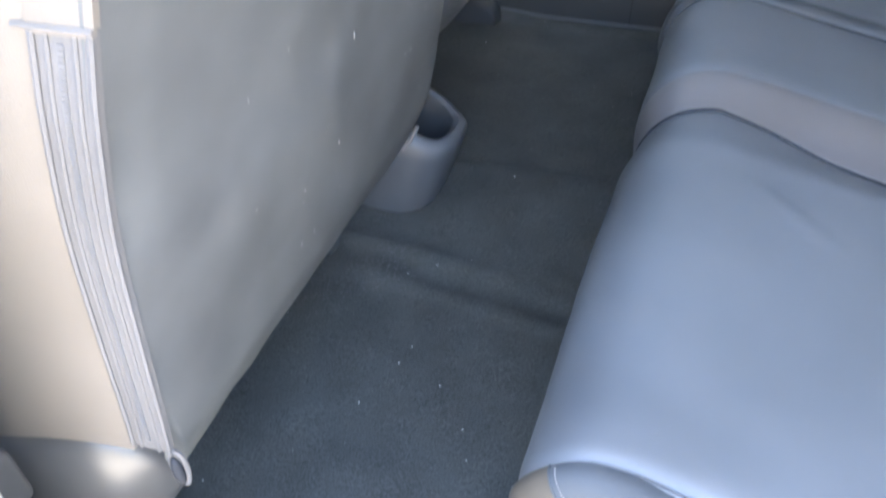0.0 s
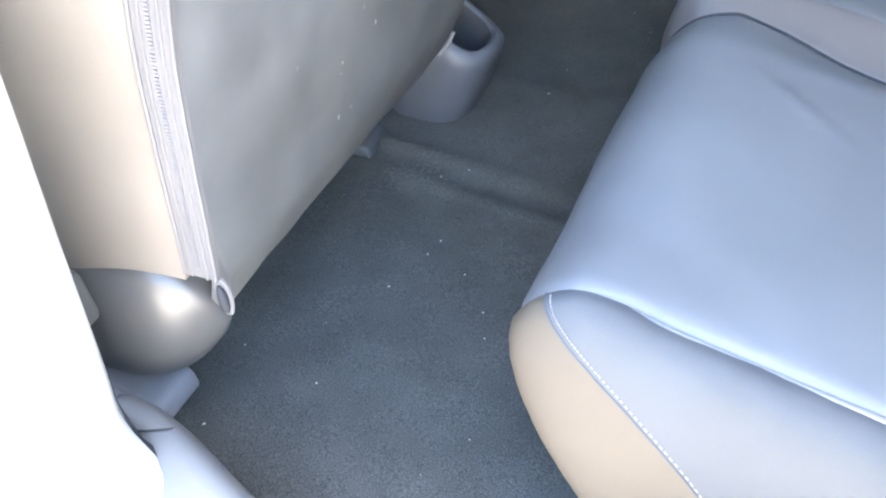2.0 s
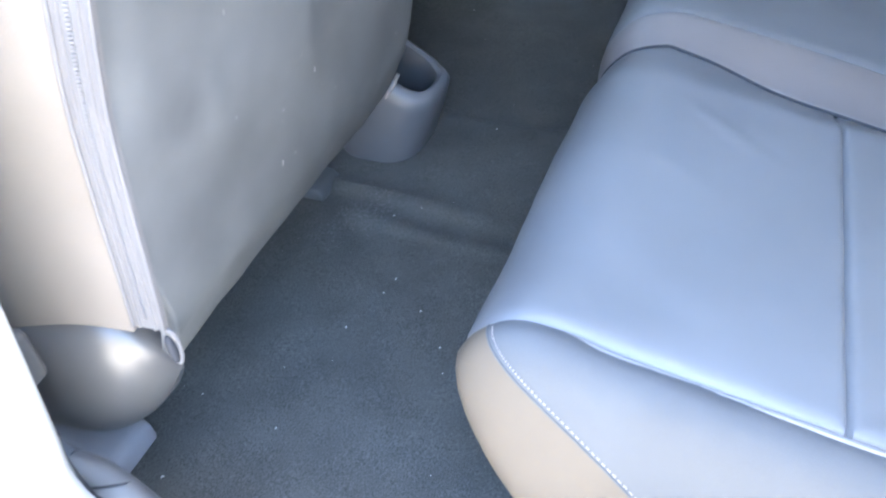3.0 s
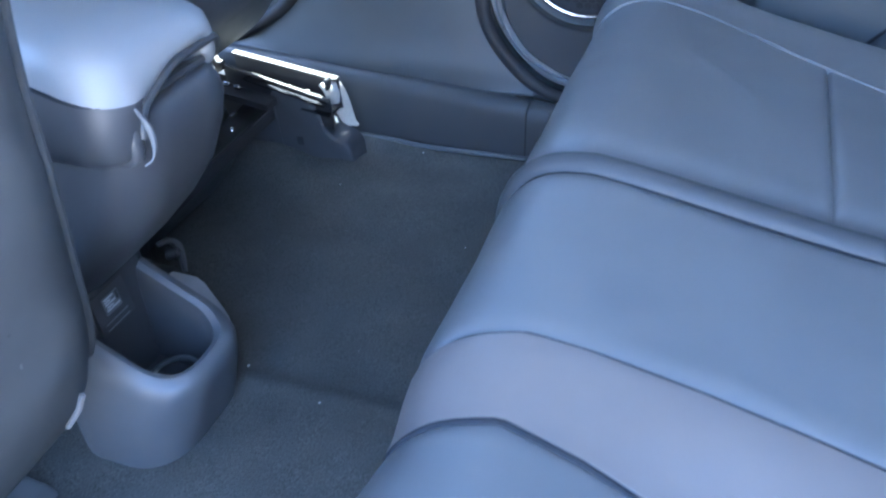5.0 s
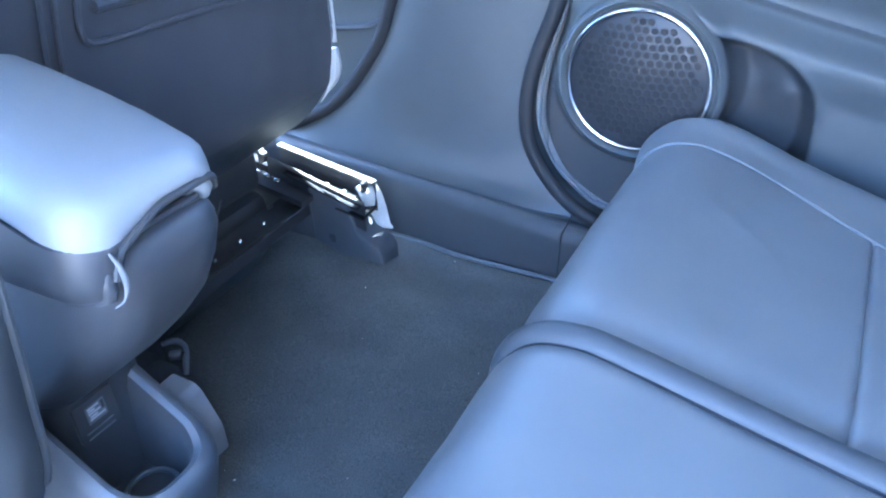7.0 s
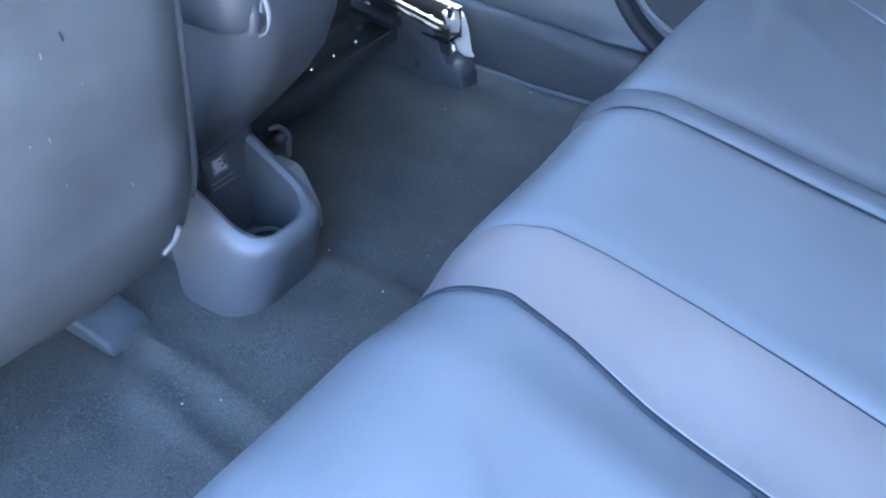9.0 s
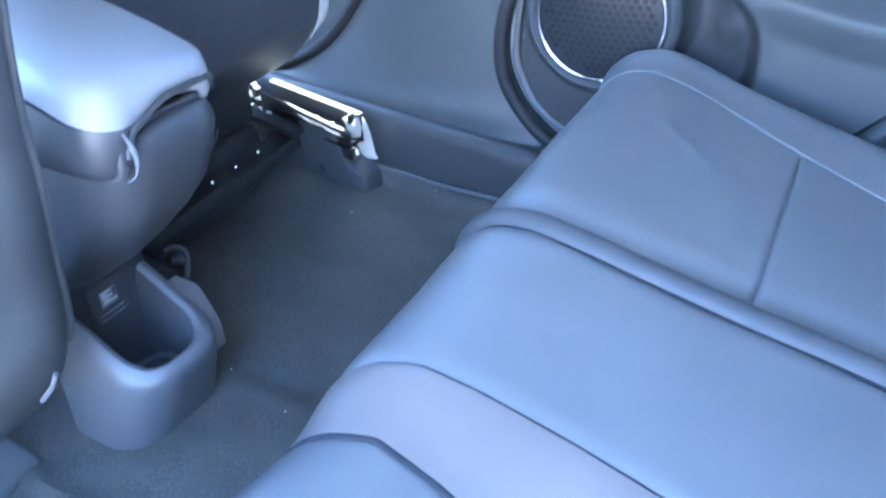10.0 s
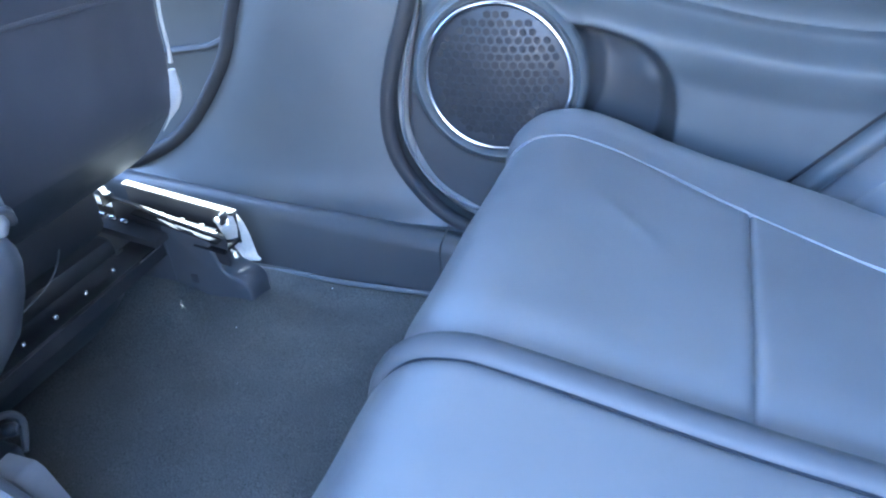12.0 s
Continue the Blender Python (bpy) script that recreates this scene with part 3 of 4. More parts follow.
        for i in range(26):
            a, z = rng.uniform(0.1, 0.5), rng.uniform(0.25, 0.5)
            length = rng.uniform(0.002, 0.007) if i % 3 else 0.0012
            x = rear_x(z) + bow(a, z) + ripple(a, z, side, 7, 0.004) + ripple(a, z * 0.4, side, 22, 0.0015)
            part("scuff_mark", tube([(x - 0.0002, -a, z), (x + 0.22 * length - 0.0002, -a + rng.uniform(-0.3, 0.3) * length, z + length)], 0.0007, 5), SCUFF if i % 4 else DARK_STEEL, seat)
        lever = part("recliner_lever", block((-0.4, -0.668, 0.207), (-0.272, -0.64, 0.263), 0.008, 3), GLOSS, seat, "glossy recliner lever")
        part("lever_bead", tube([(-0.2725, -0.664, 0.212), (-0.2715, -0.664, 0.256), (-0.28, -0.664, 0.2635)], 0.0016, 6), GREY, lever)
    else:
        def on_back(y, z, lift):
            return (rear_x(z) + bow(y, z) + lift, side * y, z)
        low_hem = smooth_line([(0.188, 0.58), (0.184, 0.5), (0.187, 0.474), (0.202, 0.464), (0.3, 0.461), (0.42, 0.456), (0.58, 0.447)], 60)
        part("pocket_hem", tube([on_back(y, z, 0.0015) for y, z in low_hem], 0.0032, 8), DARK_COVER, seat)
        part("pocket_hem", tube([on_back(y, 0.497 - 0.02 * (y - 0.26), 0.0025) for y in np.linspace(0.2, 0.58, 30)], 0.0065, 8), DARK_COVER, seat)
        for y in (0.148, 0.162):
            part("edge_seam", tube([on_back(y, z, 0.001) for z in np.linspace(0.43, 0.93, 30)], 0.0025, 8), DARK_COVER, seat)
    return seat


front_seat("driver_seat", "front seat in grey cover with beige side and zip", -1, [(-0.263, 0.114), (-0.236, 0.138), (-0.208, 0.172), (-0.188, 0.211), (-0.173, 0.251), (-0.154, 0.37), (-0.140, 0.45), (-0.121, 0.52), (-0.104, 0.57), (-0.04, 0.76), (0.0, 0.95)], 0.603, 0.048, True)
front_seat("passenger_seat", "front seat with dark cover and map pocket", 1, [(-0.55, 0.175), (-0.494, 0.192), (-0.435, 0.229), (-0.394, 0.274), (-0.376, 0.305), (-0.368, 0.36), (-0.352, 0.5), (-0.22, 0.95)], 0.585, 0.06, False)


# ---- seat rails ----
def end_cap(rail, pos, turn, mat):
    """The plastic end cap on the floor behind a seat rail: a ramp with a low foot."""
    line = [(-0.16, 0.0), (-0.16, 0.062), (-0.055, 0.062), (-0.035, 0.056), (-0.022, 0.036), (-0.012, 0.028), (0.03, 0.022), (0.04, 0.012), (0.04, 0.0)]
    bm = prism(line, 1, -0.03, 0.03, 0.006, 3)
    place = pose(*pos, 0, 0, turn)
    bmesh.ops.transform(bm, matrix=place, verts=bm.verts)
    cap = part("end_cap", bm, mat, rail, "plastic end cap on the carpet")
    part("clip", block((-0.09, -0.031, 0.02), (-0.075, -0.0295, 0.04), 0.0005, at=place), DARK_STEEL, cap)


def plain_rail(y, x_end, label, pos, turn, mat, foot=False, flat=False):
    rail = thing("seat_rail", label, "seat rail", "seat rails")
    part("channel", block((-0.9, y - 0.02, 0.0), (x_end, y + 0.02, 0.07), 0.004), DARK_STEEL, rail)
    if foot:
        part("end_cap", prism([(-0.34, 0.0), (-0.34, 0.09), (-0.306, 0.088), (-0.297, 0.081), (-0.279, 0.043), (-0.276, 0.034), (-0.275, 0.0)], 1, 0.143, 0.173, 0.003), mat, rail, "light grey plastic end cap")
        part("bracket", prism([(-0.44, 0.0), (-0.44, 0.085), (-0.37, 0.07), (-0.353, 0.045), (-0.353, 0.0)], 1, 0.142, 0.2, 0.004), PLASTIC, rail)
    elif flat:
        low_cap = prism([(-0.4, 0.0), (-0.4, 0.046), (-0.362, 0.036), (-0.345, 0.029), (-0.314, 0.025), (-0.306, 0.018), (-0.303, -0.005)], 1, -0.618, -0.56, 0.006, 3)
        part("end_cap", low_cap, mat, rail, "pale plastic end cap on the carpet")
    else:
        end_cap(rail, pos, turn, mat)


plain_rail(-0.588, -0.43, "black steel seat rail with grey plastic end cap", (-0.33, -0.594, 0.0), 0, CAP_LIT, flat=True)
plain_rail(-0.118, -0.44, "black inner seat rail with grey plastic end cap", (-0.36, -0.104, -0.008), 0, TRIM)
plain_rail(0.146, -0.4, "black inner seat rail beside the console", (-0.3, 0.162, 0.026), 0, CAP_LIT, True)


def build_rail(label):
    rail = thing("seat_rail", label, "seat rail", "seat rails")
    tilt = lambda x: 0.143 - 0.13 * (x + 0.328)
    mid = lambda x: 0.5735 - 0.068 * (x + 0.328)
    for off, h, drop, wide in ((-0.015, -0.006, 0.07, 0.0026), (0.0195, 0.0, 0.0, 0.0062)):
        path = [(x, mid(x) + off, tilt(x) + h - drop * (x + 0.513)) for x in np.linspace(-0.513, -0.325, 30)]
        part("flange", grid([[Vector(p) + Vector((0, d, 0)) for d in (-wide + ripple(p[0], off, 0, 60, 0.0012), wide)] for p in path], (0, 0, -0.004)), STEEL, rail, "bright galvanised steel edge")
        part("web", grid([[Vector(p) + Vector((0, 0, d)) for d in (-0.0045, -0.05)] for p in path], (0, 0.003, 0)), DARK_STEEL, rail)
    y = mid(-0.519) - 0.018
    part("end_tab", prism([(-0.524, 0.146), (-0.525, 0.172), (-0.521, 0.173), (-0.518, 0.166), (-0.509, 0.163), (-0.51, 0.152)], 1, y - 0.004, y + 0.0075, 0.0008), STEEL, rail, "bright bent front tab of the rail")
    floor = [(x, mid(x), tilt(x) - 0.042) for x in np.linspace(-0.8, -0.325, 12)]
    part("channel_floor", grid([[Vector(p) + Vector((0, d, 0)) for d in (-0.022, 0.022)] for p in floor], (0, 0, -0.004)), RAIL_BLACK, rail)
    # Added sheet below the channel that keeps sun off the floor behind.
    part("sun_stop_sheet", grid([[(x, mid(x) - 0.023, z) for z in (-0.005, tilt(x) - 0.05)] for x in np.linspace(-0.8, -0.415, 8)], (0, 0.004, 0)), CAP, rail)
    slide = [(x, mid(x), tilt(x) - 0.03) for x in np.linspace(-0.6, -0.35, 12)]
    part("inner_slide", grid([[Vector(p) + Vector((0, d, 0.004 * (abs(d) < 0.005))) for d in (-0.009, -0.004, 0.004, 0.009)] for p in slide], (0, 0, -0.016)), RAIL_BLACK, rail)
    # bent plate that closes the channel and runs down to the carpet
    rows = []
    for z, xa, ya, xb, yb in ((0.141, -0.345, 0.574, -0.328, 0.598), (0.136, -0.339, 0.572, -0.325, 0.6), (0.124, -0.335, 0.573, -0.321, 0.603), (0.11, -0.335, 0.58, -0.319, 0.606), (0.096, -0.335, 0.59, -0.318, 0.609), (0.08, -0.334, 0.599, -0.317, 0.611), (0.066, -0.331, 0.603, -0.315, 0.612), (0.06, -0.325, 0.605, -0.31, 0.612)):
        rows.append([(xa + (xb - xa) * e, ya + (yb - ya) * e, z - 0.003 * e) for e in np.linspace(0, 1, 5)])
    part("end_plate", grid(rows, (-0.004, 0, -0.004)), ZINC, rail, "bright bent steel end of rail")
    part("end_notch", block((-0.339, 0.572, 0.13), (-0.333, 0.588, 0.1475), 0.002), DARK_STEEL, rail)
    for x in (-0.372, -0.405, -0.44):
        part("rivet", block((x - 0.004, mid(x) - 0.003, tilt(x) - 0.03), (x + 0.004, mid(x) + 0.003, tilt(x) - 0.022), 0.002), STEEL, rail)
    # Added strip: blocks leaking sun and draws the shadow under the flange.
    lip = [(x, mid(x), tilt(x) - 0.013 - 0.07 * (x + 0.513)) for x in np.linspace(-0.47, -0.33, 10)]
    part("sun_stop_lip", grid([[Vector(p) + Vector((0, d, 0)) for d in (-0.0275, -0.013)] for p in lip], (0, 0, -0.002)), RAIL_BLACK, rail, "added black lip that stops stray sun under the edge")
    # slotted lock strip on the inside
    strip = [(x, mid(x) - 0.035, tilt(x) - 0.034) for x in np.linspace(-0.58, -0.415, 10)]
    part("lock_strip", grid([[Vector(p) + Vector((0, d, 0)) for d in (-0.018, 0.012)] for p in strip], (0, 0, -0.01)), DARK_STEEL, rail)
    # Bright metal bits stand in for four sunlit gaps in the rail.
    for i in range(4):
        x = -0.538 + 0.0203 * i
        place = pose(x, 0.555 - 0.002 * i, tilt(x) - 0.0275, 0, 7.4, 0)
        part("sun_dot", block((-0.0062, -0.0048, -0.004), (0.0062, 0.0048, 0.0035), 0.0034, 3, at=place), BRIGHT, rail)
    # plastic end cap: a tall ridge and a low sloping foot
    line = [(-0.425, 0.0), (-0.425, 0.13), (-0.412, 0.131), (-0.362, 0.117), (-0.352, 0.109), (-0.345, 0.085), (-0.341, 0.07), (-0.334, 0.061), (-0.31, 0.05), (-0.304, 0.044), (-0.3, 0.034), (-0.299, 0.0)]
    bm = prism(line, 1, 0.557, 0.607, 0.0045, 3)
    for v in bm.verts:
        # the ridge is narrow and keeps clear of the channel
        if v.co.z > 0.06 and v.co.y > 0.58:
            v.co.y = min(v.co.y, 0.566 + 0.047 * smoothstep(0.1, 0.06, v.co.z))
        if v.co.z > 0.05 and v.co.y < 0.575:
            v.co.y -= 0.003 * smoothstep(0.05, 0.12, v.co.z)
    cap = part("end_cap", bm, CAP, rail, "plastic end cap on the carpet")
    part("clip", block((-0.395, 0.5555, 0.04), (-0.383, 0.5575, 0.055), 0.0005), DARK_STEEL, cap)


build_rail("galvanised steel seat rail lit by the sun")


def build_crossbar():
    bar = thing("seat_crossbar", "black steel crossbar with bolts below the front seat", "seat frame")
    shift = lambda y: -0.03 * (y - 0.4)
    rows = [[(-0.447 + dx + shift(y), y, z) for dx, z in ((-0.026, 0.09), (-0.025, 0.104), (-0.021, 0.107), (-0.016, 0.102), (0.014, 0.099), (0.02, 0.102), (0.024, 0.1), (0.025, 0.088))] for y in np.linspace(0.2, 0.556, 16)]
    part("beam", grid(rows, (0, 0, -0.006)), DARK_STEEL, bar)
    for y in (0.308, 0.363, 0.418, 0.474):
        part("bolt", tube([(-0.446 + shift(y), y, 0.098), (-0.446 + shift(y), y, 0.1045), (-0.446 + shift(y), y, 0.106)], [0.0036, 0.0036, 0.0022], 8), BRIGHT, bar, "bright bolt head")
    part("bracket", block((-0.473, 0.506, 0.1), (-0.468, 0.522, 0.109), 0.0015), BRIGHT, bar)
    # Glint on the beam's rear edge, made as a thin bright bar.
    part("edge_glint", tube([(-0.4235 + shift(y), y, 0.1005) for y in np.linspace(0.5, 0.55, 5)], 0.0012, 6), BRIGHT, bar, "bright bar standing in for a glint")
    part("seat_pan", block((-0.95, 0.17, 0.122), (-0.5, 0.54, 0.2), 0.012), PLASTIC, bar)
    # Dark block added to fill the space between floor and seat pan.
    part("under_seat_block", block((-0.95, 0.17, -0.005), (-0.49, 0.54, 0.12), 0.02), PLASTIC, bar)
    part("foot", block((-0.46, 0.215, -0.005), (-0.43, 0.235, 0.09), 0.004), DARK_STEEL, bar)
    cable = smooth_line([(-0.53, 0.478, 0.165), (-0.507, 0.458, 0.149), (-0.492, 0.43, 0.132), (-0.487, 0.4, 0.118), (-0.49, 0.36, 0.106)], 24)
    part("cable", tube(cable, 0.0013, 6), GREY, bar, "thin pale cable under the seat")


build_crossbar()


def build_hook():
    hook = thing("rail_bolt_bracket", "small steel bracket with bolt beside the console", "bracket")
    line = smooth_line([(-0.366, 0.188, 0.11), (-0.36, 0.2, 0.109), (-0.354, 0.207, 0.099), (-0.346, 0.2, 0.088), (-0.336, 0.187, 0.077)], 18)
    part("plate", tube(line, [0.003 + 0.0018 * math.sin(math.pi * k / 17) for k in range(18)], 8), PLASTIC, hook)
    part("bolt", tube([(-0.357, 0.19, 0.097), (-0.348, 0.194, 0.098), (-0.345, 0.195, 0.098)], [0.0075, 0.0075, 0.005], 10), DARK_STEEL, hook)
    part("bolt_head", tube([(-0.346, 0.195, 0.099), (-0.342, 0.197, 0.0995)], 0.0018, 8), BRIGHT, hook)
    part("stalk", block((-0.395, 0.165, -0.004), (-0.352, 0.198, 0.076), 0.008), PLASTIC, hook)


build_hook()


# ---- centre console ----
def rounded(x0, x1, y0, y1, r, n=8, m=14):
    """A rounded outline, with m more points along its rear edge."""
    out = []
    for cx, cy, a0 in ((x1 - r, y1 - r, 0), (x0 + r, y1 - r, 90), (x0 + r, y0 + r, 180), (x1 - r, y0 + r, 270)):
        out += [(cx + r * math.cos(radians(a0 + 90 * k / n)), cy + r * math.sin(radians(a0 + 90 * k / n))) for k in range(n + 1)]
    return out + [(x1, y0 + r + (y1 - y0 - 2 * r) * k / (m + 1)) for k in range(1, m + 1)]


def stack(levels):
    """A closed shape from rounded outlines, one (x0, x1, y0, y1, r, z) a level."""
    bm = bmesh.new()
    rings = [[bm.verts.new((x, y, lv[5](x, y) if callable(lv[5]) else lv[5])) for x, y in rounded(*lv[:5])] for lv in levels]
    for a, b in zip(rings, rings[1:]):
        for j in range(len(a)):
            bm.faces.new((a[j], a[(j + 1) % len(a)], b[(j + 1) % len(a)], b[j]))
    bm.faces.new(rings[0][::-1])
    bm.faces.new(rings[-1])
    return bm


def build_console():
    con = thing("centre_console", "dark plastic centre console with padded armrest and open pocket", "console")
    # body: its back leans forward towards the pocket
    levels = [(-1.0, -0.31, 0.012, 0.11, 0.02, 0.0), (-1.0, -0.306, 0.01, 0.115, 0.02, 0.1), (-1.0, -0.302, 0.006, 0.12, 0.025, 0.176), (-1.0, -0.29, 0.004, 0.125, 0.04, 0.185),
              (-1.0, -0.238, 0.002, 0.13, 0.045, 0.23), (-1.0, -0.2, 0.0, 0.134, 0.045, 0.268), (-1.0, -0.174, 0.0, 0.135, 0.043, 0.3), (-1.0, -0.157, 0.001, 0.135, 0.04, 0.335), (-1.0, -0.1495, 0.002, 0.134, 0.037, 0.36), (-1.0, -0.15, 0.003, 0.133, 0.036, 0.37), (-1.0, -0.1545, 0.006, 0.13, 0.034, 0.38), (-1.0, -0.163, 0.012, 0.124, 0.03, 0.3865), (-1.0, -0.19, 0.02, 0.12, 0.03, 0.389), (-1.0, -0.22, 0.022, 0.118, 0.03, 0.42)]
    body, lower = split(stack(levels), lambda p: p.z < 0.2)
    part("body", body, CONSOLE, con)
    part("lower_body", lower, PLASTIC, con, "black lower back of the console")
    # padded lid, rising to the front; its hem hangs low at both rear corners and arches up between them
    def hem(y):
        return 0.408 - 0.037 * (1 - smoothstep(-0.001, 0.025, y)) - 0.018 * (1 - smoothstep(0.01, 0.07, y)) - 0.034 * smoothstep(0.112, 0.148, y)

    def side(x1, y0, y1, k):
        """One outline of the lid's side, at the share k of the way from its hem up."""
        def z(x, y):
            low = hem(-0.0165 + 0.165 * (y - y0) / (y1 - y0))
            return low + k * (0.4265 - low)
        return (-1.0, x1, y0, y1, 0.035 - 0.4 * max(0.0, y0 + 0.0165), z)

    lid = [side(-0.176, 0.012, 0.122, 0.12), side(-0.164, 0.0, 0.134, 0.02), side(-0.1575, -0.008, 0.141, 0.0), side(-0.1525, -0.0125, 0.1455, 0.08), side(-0.149, -0.0155, 0.148, 0.25), side(-0.148, -0.0165, 0.1485, 0.5), side(-0.149, -0.016, 0.148, 0.75),
           (-1.0, -0.151, -0.0145, 0.147, 0.035, 0.4265), (-1.0, -0.1565, -0.013, 0.146, 0.034, 0.4335), (-1.0, -0.166, -0.01, 0.144, 0.034, 0.4395), (-1.0, -0.18, -0.007, 0.142, 0.034, 0.4445), (-1.0, -0.2, -0.004, 0.139, 0.034, 0.45), (-1.0, -0.245, 0.001, 0.134, 0.034, 0.463), (-1.0, -0.3, 0.006, 0.128, 0.03, 0.478), (-1.0, -0.36, 0.012, 0.12, 0.03, 0.492), (-1.0, -0.44, 0.024, 0.108, 0.03, 0.504)]
    bm = stack(lid)
    for v in bm.verts:
        x, y, z = v.co
        v.co.y -= 0.014 * smoothstep(-0.27, -0.16, x) * smoothstep(0.05, 0.14, y)
        v.co.z -= (0.013 + 0.01 * smoothstep(-0.26, -0.17, x)) * smoothstep(0.03, 0.15, y) * min(1.0, max(0.0, (z - 0.42) / 0.045))
    # a seam parts the padding from the glossy base along the near side, sinking towards the rear
    seam_z = lambda x: 0.402 - 0.32 * (x + 0.16)
    bmesh.ops.bisect_plane(bm, geom=bm.verts[:] + bm.edges[:] + bm.faces[:], plane_co=(-0.16, 0, 0.402), plane_no=(0.32, 0, 1))
    bm, base = split(bm, lambda p: p.y < 0.022 and p.z < seam_z(p.x))
    armrest = part("armrest", bm, LID, con, "blue-grey padded leather armrest lid")
    part("lid_base", base, CONSOLE, armrest, "dark glossy plastic base of the lid")
    seam = [(x, -0.0165, seam_z(x)) for x in np.linspace(-0.3, -0.186, 12)] + [(-0.186 + 0.0365 * math.sin(a), 0.0205 - 0.0365 * math.cos(a), seam_z(-0.186 + 0.0365 * math.sin(a))) for a in np.linspace(0.1, 1.15, 8)]
    part("seam_line", tube(seam, 0.0013, 6), CREASE, armrest)
    rim = [(-0.1515 - 0.02 * smoothstep(0.115, 0.14, y), y, hem(y) - 0.001) for y in np.linspace(0.012, 0.132, 40)]
    part("rim", tube(rim, 0.0035, 8), PLASTIC, armrest, "dark hem under the lid")
    # ledge of the body inside the gap below the lid
    part("ledge", tube([(-0.162, y, 0.389 + 0.002 * math.sin(26 * y)) for y in np.linspace(0.026, 0.108, 20)], 0.0035, 8), CONSOLE, con)
    # finger recess under the near rear corner of the lid, with a pale lip
    recess = [(-0.2, -0.16, 0.0, 0.01, 0.004, 0.352), (-0.2, -0.153, 0.002, 0.013, 0.006, 0.355), (-0.2, -0.1505, 0.002, 0.0148, 0.006, 0.364), (-0.2, -0.151, 0.002, 0.0145, 0.006, 0.38), (-0.2, -0.156, 0.002, 0.012, 0.005, 0.388)]
    handle = part("finger_recess", stack(recess), CONSOLE, con, "dark finger recess under the lid")
    lip = smooth_line([(-0.149, 0.0105, 0.395), (-0.146, 0.0135, 0.383), (-0.1455, 0.0145, 0.368), (-0.147, 0.0105, 0.356), (-0.1505, 0.004, 0.3525)], 40)
    part("recess_lip", tube(lip, [0.0009 + 0.0015 * math.sin(math.pi * min(1, 1.25 * k / 39)) for k in range(40)], 8), GREY, handle, "pale worn lip")
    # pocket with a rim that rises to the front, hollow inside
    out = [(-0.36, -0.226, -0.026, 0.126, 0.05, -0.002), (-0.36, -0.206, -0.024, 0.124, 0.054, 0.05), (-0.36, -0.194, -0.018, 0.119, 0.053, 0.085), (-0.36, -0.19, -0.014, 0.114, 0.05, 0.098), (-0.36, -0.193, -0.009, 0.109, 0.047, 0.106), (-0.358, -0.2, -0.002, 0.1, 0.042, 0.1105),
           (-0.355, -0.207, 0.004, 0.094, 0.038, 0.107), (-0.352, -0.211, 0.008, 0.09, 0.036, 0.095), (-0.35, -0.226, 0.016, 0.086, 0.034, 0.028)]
    def skin(levels):
        bm = stack(levels)
        for v in bm.verts:
            v.co.z += 0.62 * max(0.0, -0.215 - v.co.x) * min(1.0, max(0.0, v.co.z / 0.1))
        bmesh.ops.delete(bm, geom=[f for f in bm.faces if len(f.verts) > 8 and f.calc_center_median().z > 0.08], context="FACES_ONLY")
        return bm
    pocket = part("pocket", skin(out[:7]), POCKET, con)
    # The hollow's shade is put into a darker colour than the rim.
    part("inner_shade", skin(out[6:]), PLASTIC, pocket, "inside of the pocket, darkened for shade")
    part("cup_ring", tube([(-0.262 + 0.026 * math.cos(a), 0.056 + 0.026 * math.sin(a), 0.055) for a in np.linspace(0, 2 * math.pi, 30)], 0.003, 8, False), TRIM, con)
    # warning label and slots on the sloped face
    plate = pose(-0.3015, 0.052, 0.147, 0, 88, 0) @ Matrix.Diagonal((-1, 1, 1, 1))
    plaque = part("plaque", block((-0.022, -0.026, -0.004), (0.024, 0.02, 0.002), 0.0015, at=plate), PLASTIC, con)
    part("label", block((-0.004, -0.014, 0.0015), (0.016, 0.008, 0.0026), 0.0004, at=plate), GREY, plaque, "pale warning label with unreadable print")
    for x, ya, yb in ((0.0125, -0.012, 0.001), (0.0095, -0.012, -0.004), (0.0065, -0.012, 0.002), (0.003, -0.011, -0.002), (0.0, -0.012, 0.006)):
        part("label_bar", block((x, ya, 0.0024), (x + 0.0019, yb, 0.0031), 0, at=plate), LABEL, plaque)
    part("label_bar", block((0.005, 0.0035, 0.0024), (0.0145, 0.0065, 0.0031), 0, at=plate), PLASTIC, plaque)
    for i in range(2):
        part("slot", block((-0.012 - 0.007 * i, -0.02, 0.001), (-0.0108 - 0.007 * i, 0.012, 0.003), 0, at=plate), GREY, plaque)


build_console()

# ---- far side: sill, pillar trim, doors ----
SEAL_REAR = [(-0.045, 0.62), (-0.079, 0.43), (-0.111, 0.33), (-0.125, 0.26), (-0.119, 0.2), (-0.088, 0.148), (-0.045, 0.108), (0.0, 0.091), (0.09, 0.08), (0.3, 0.076)]
SEAL_FRONT = [(-0.28, 0.62), (-0.317, 0.46), (-0.347, 0.38), (-0.376, 0.313), (-0.448, 0.224), (-0.526, 0.172), (-0.62, 0.145), (-0.9, 0.136)]
DOOR_EDGE = [(-0.03, 0.62), (-0.07, 0.43), (-0.097, 0.33), (-0.108, 0.26), (-0.104, 0.21), (-0.075, 0.158), (-0.035, 0.13), (0.002, 0.116), (0.09, 0.109), (0.3, 0.107)]


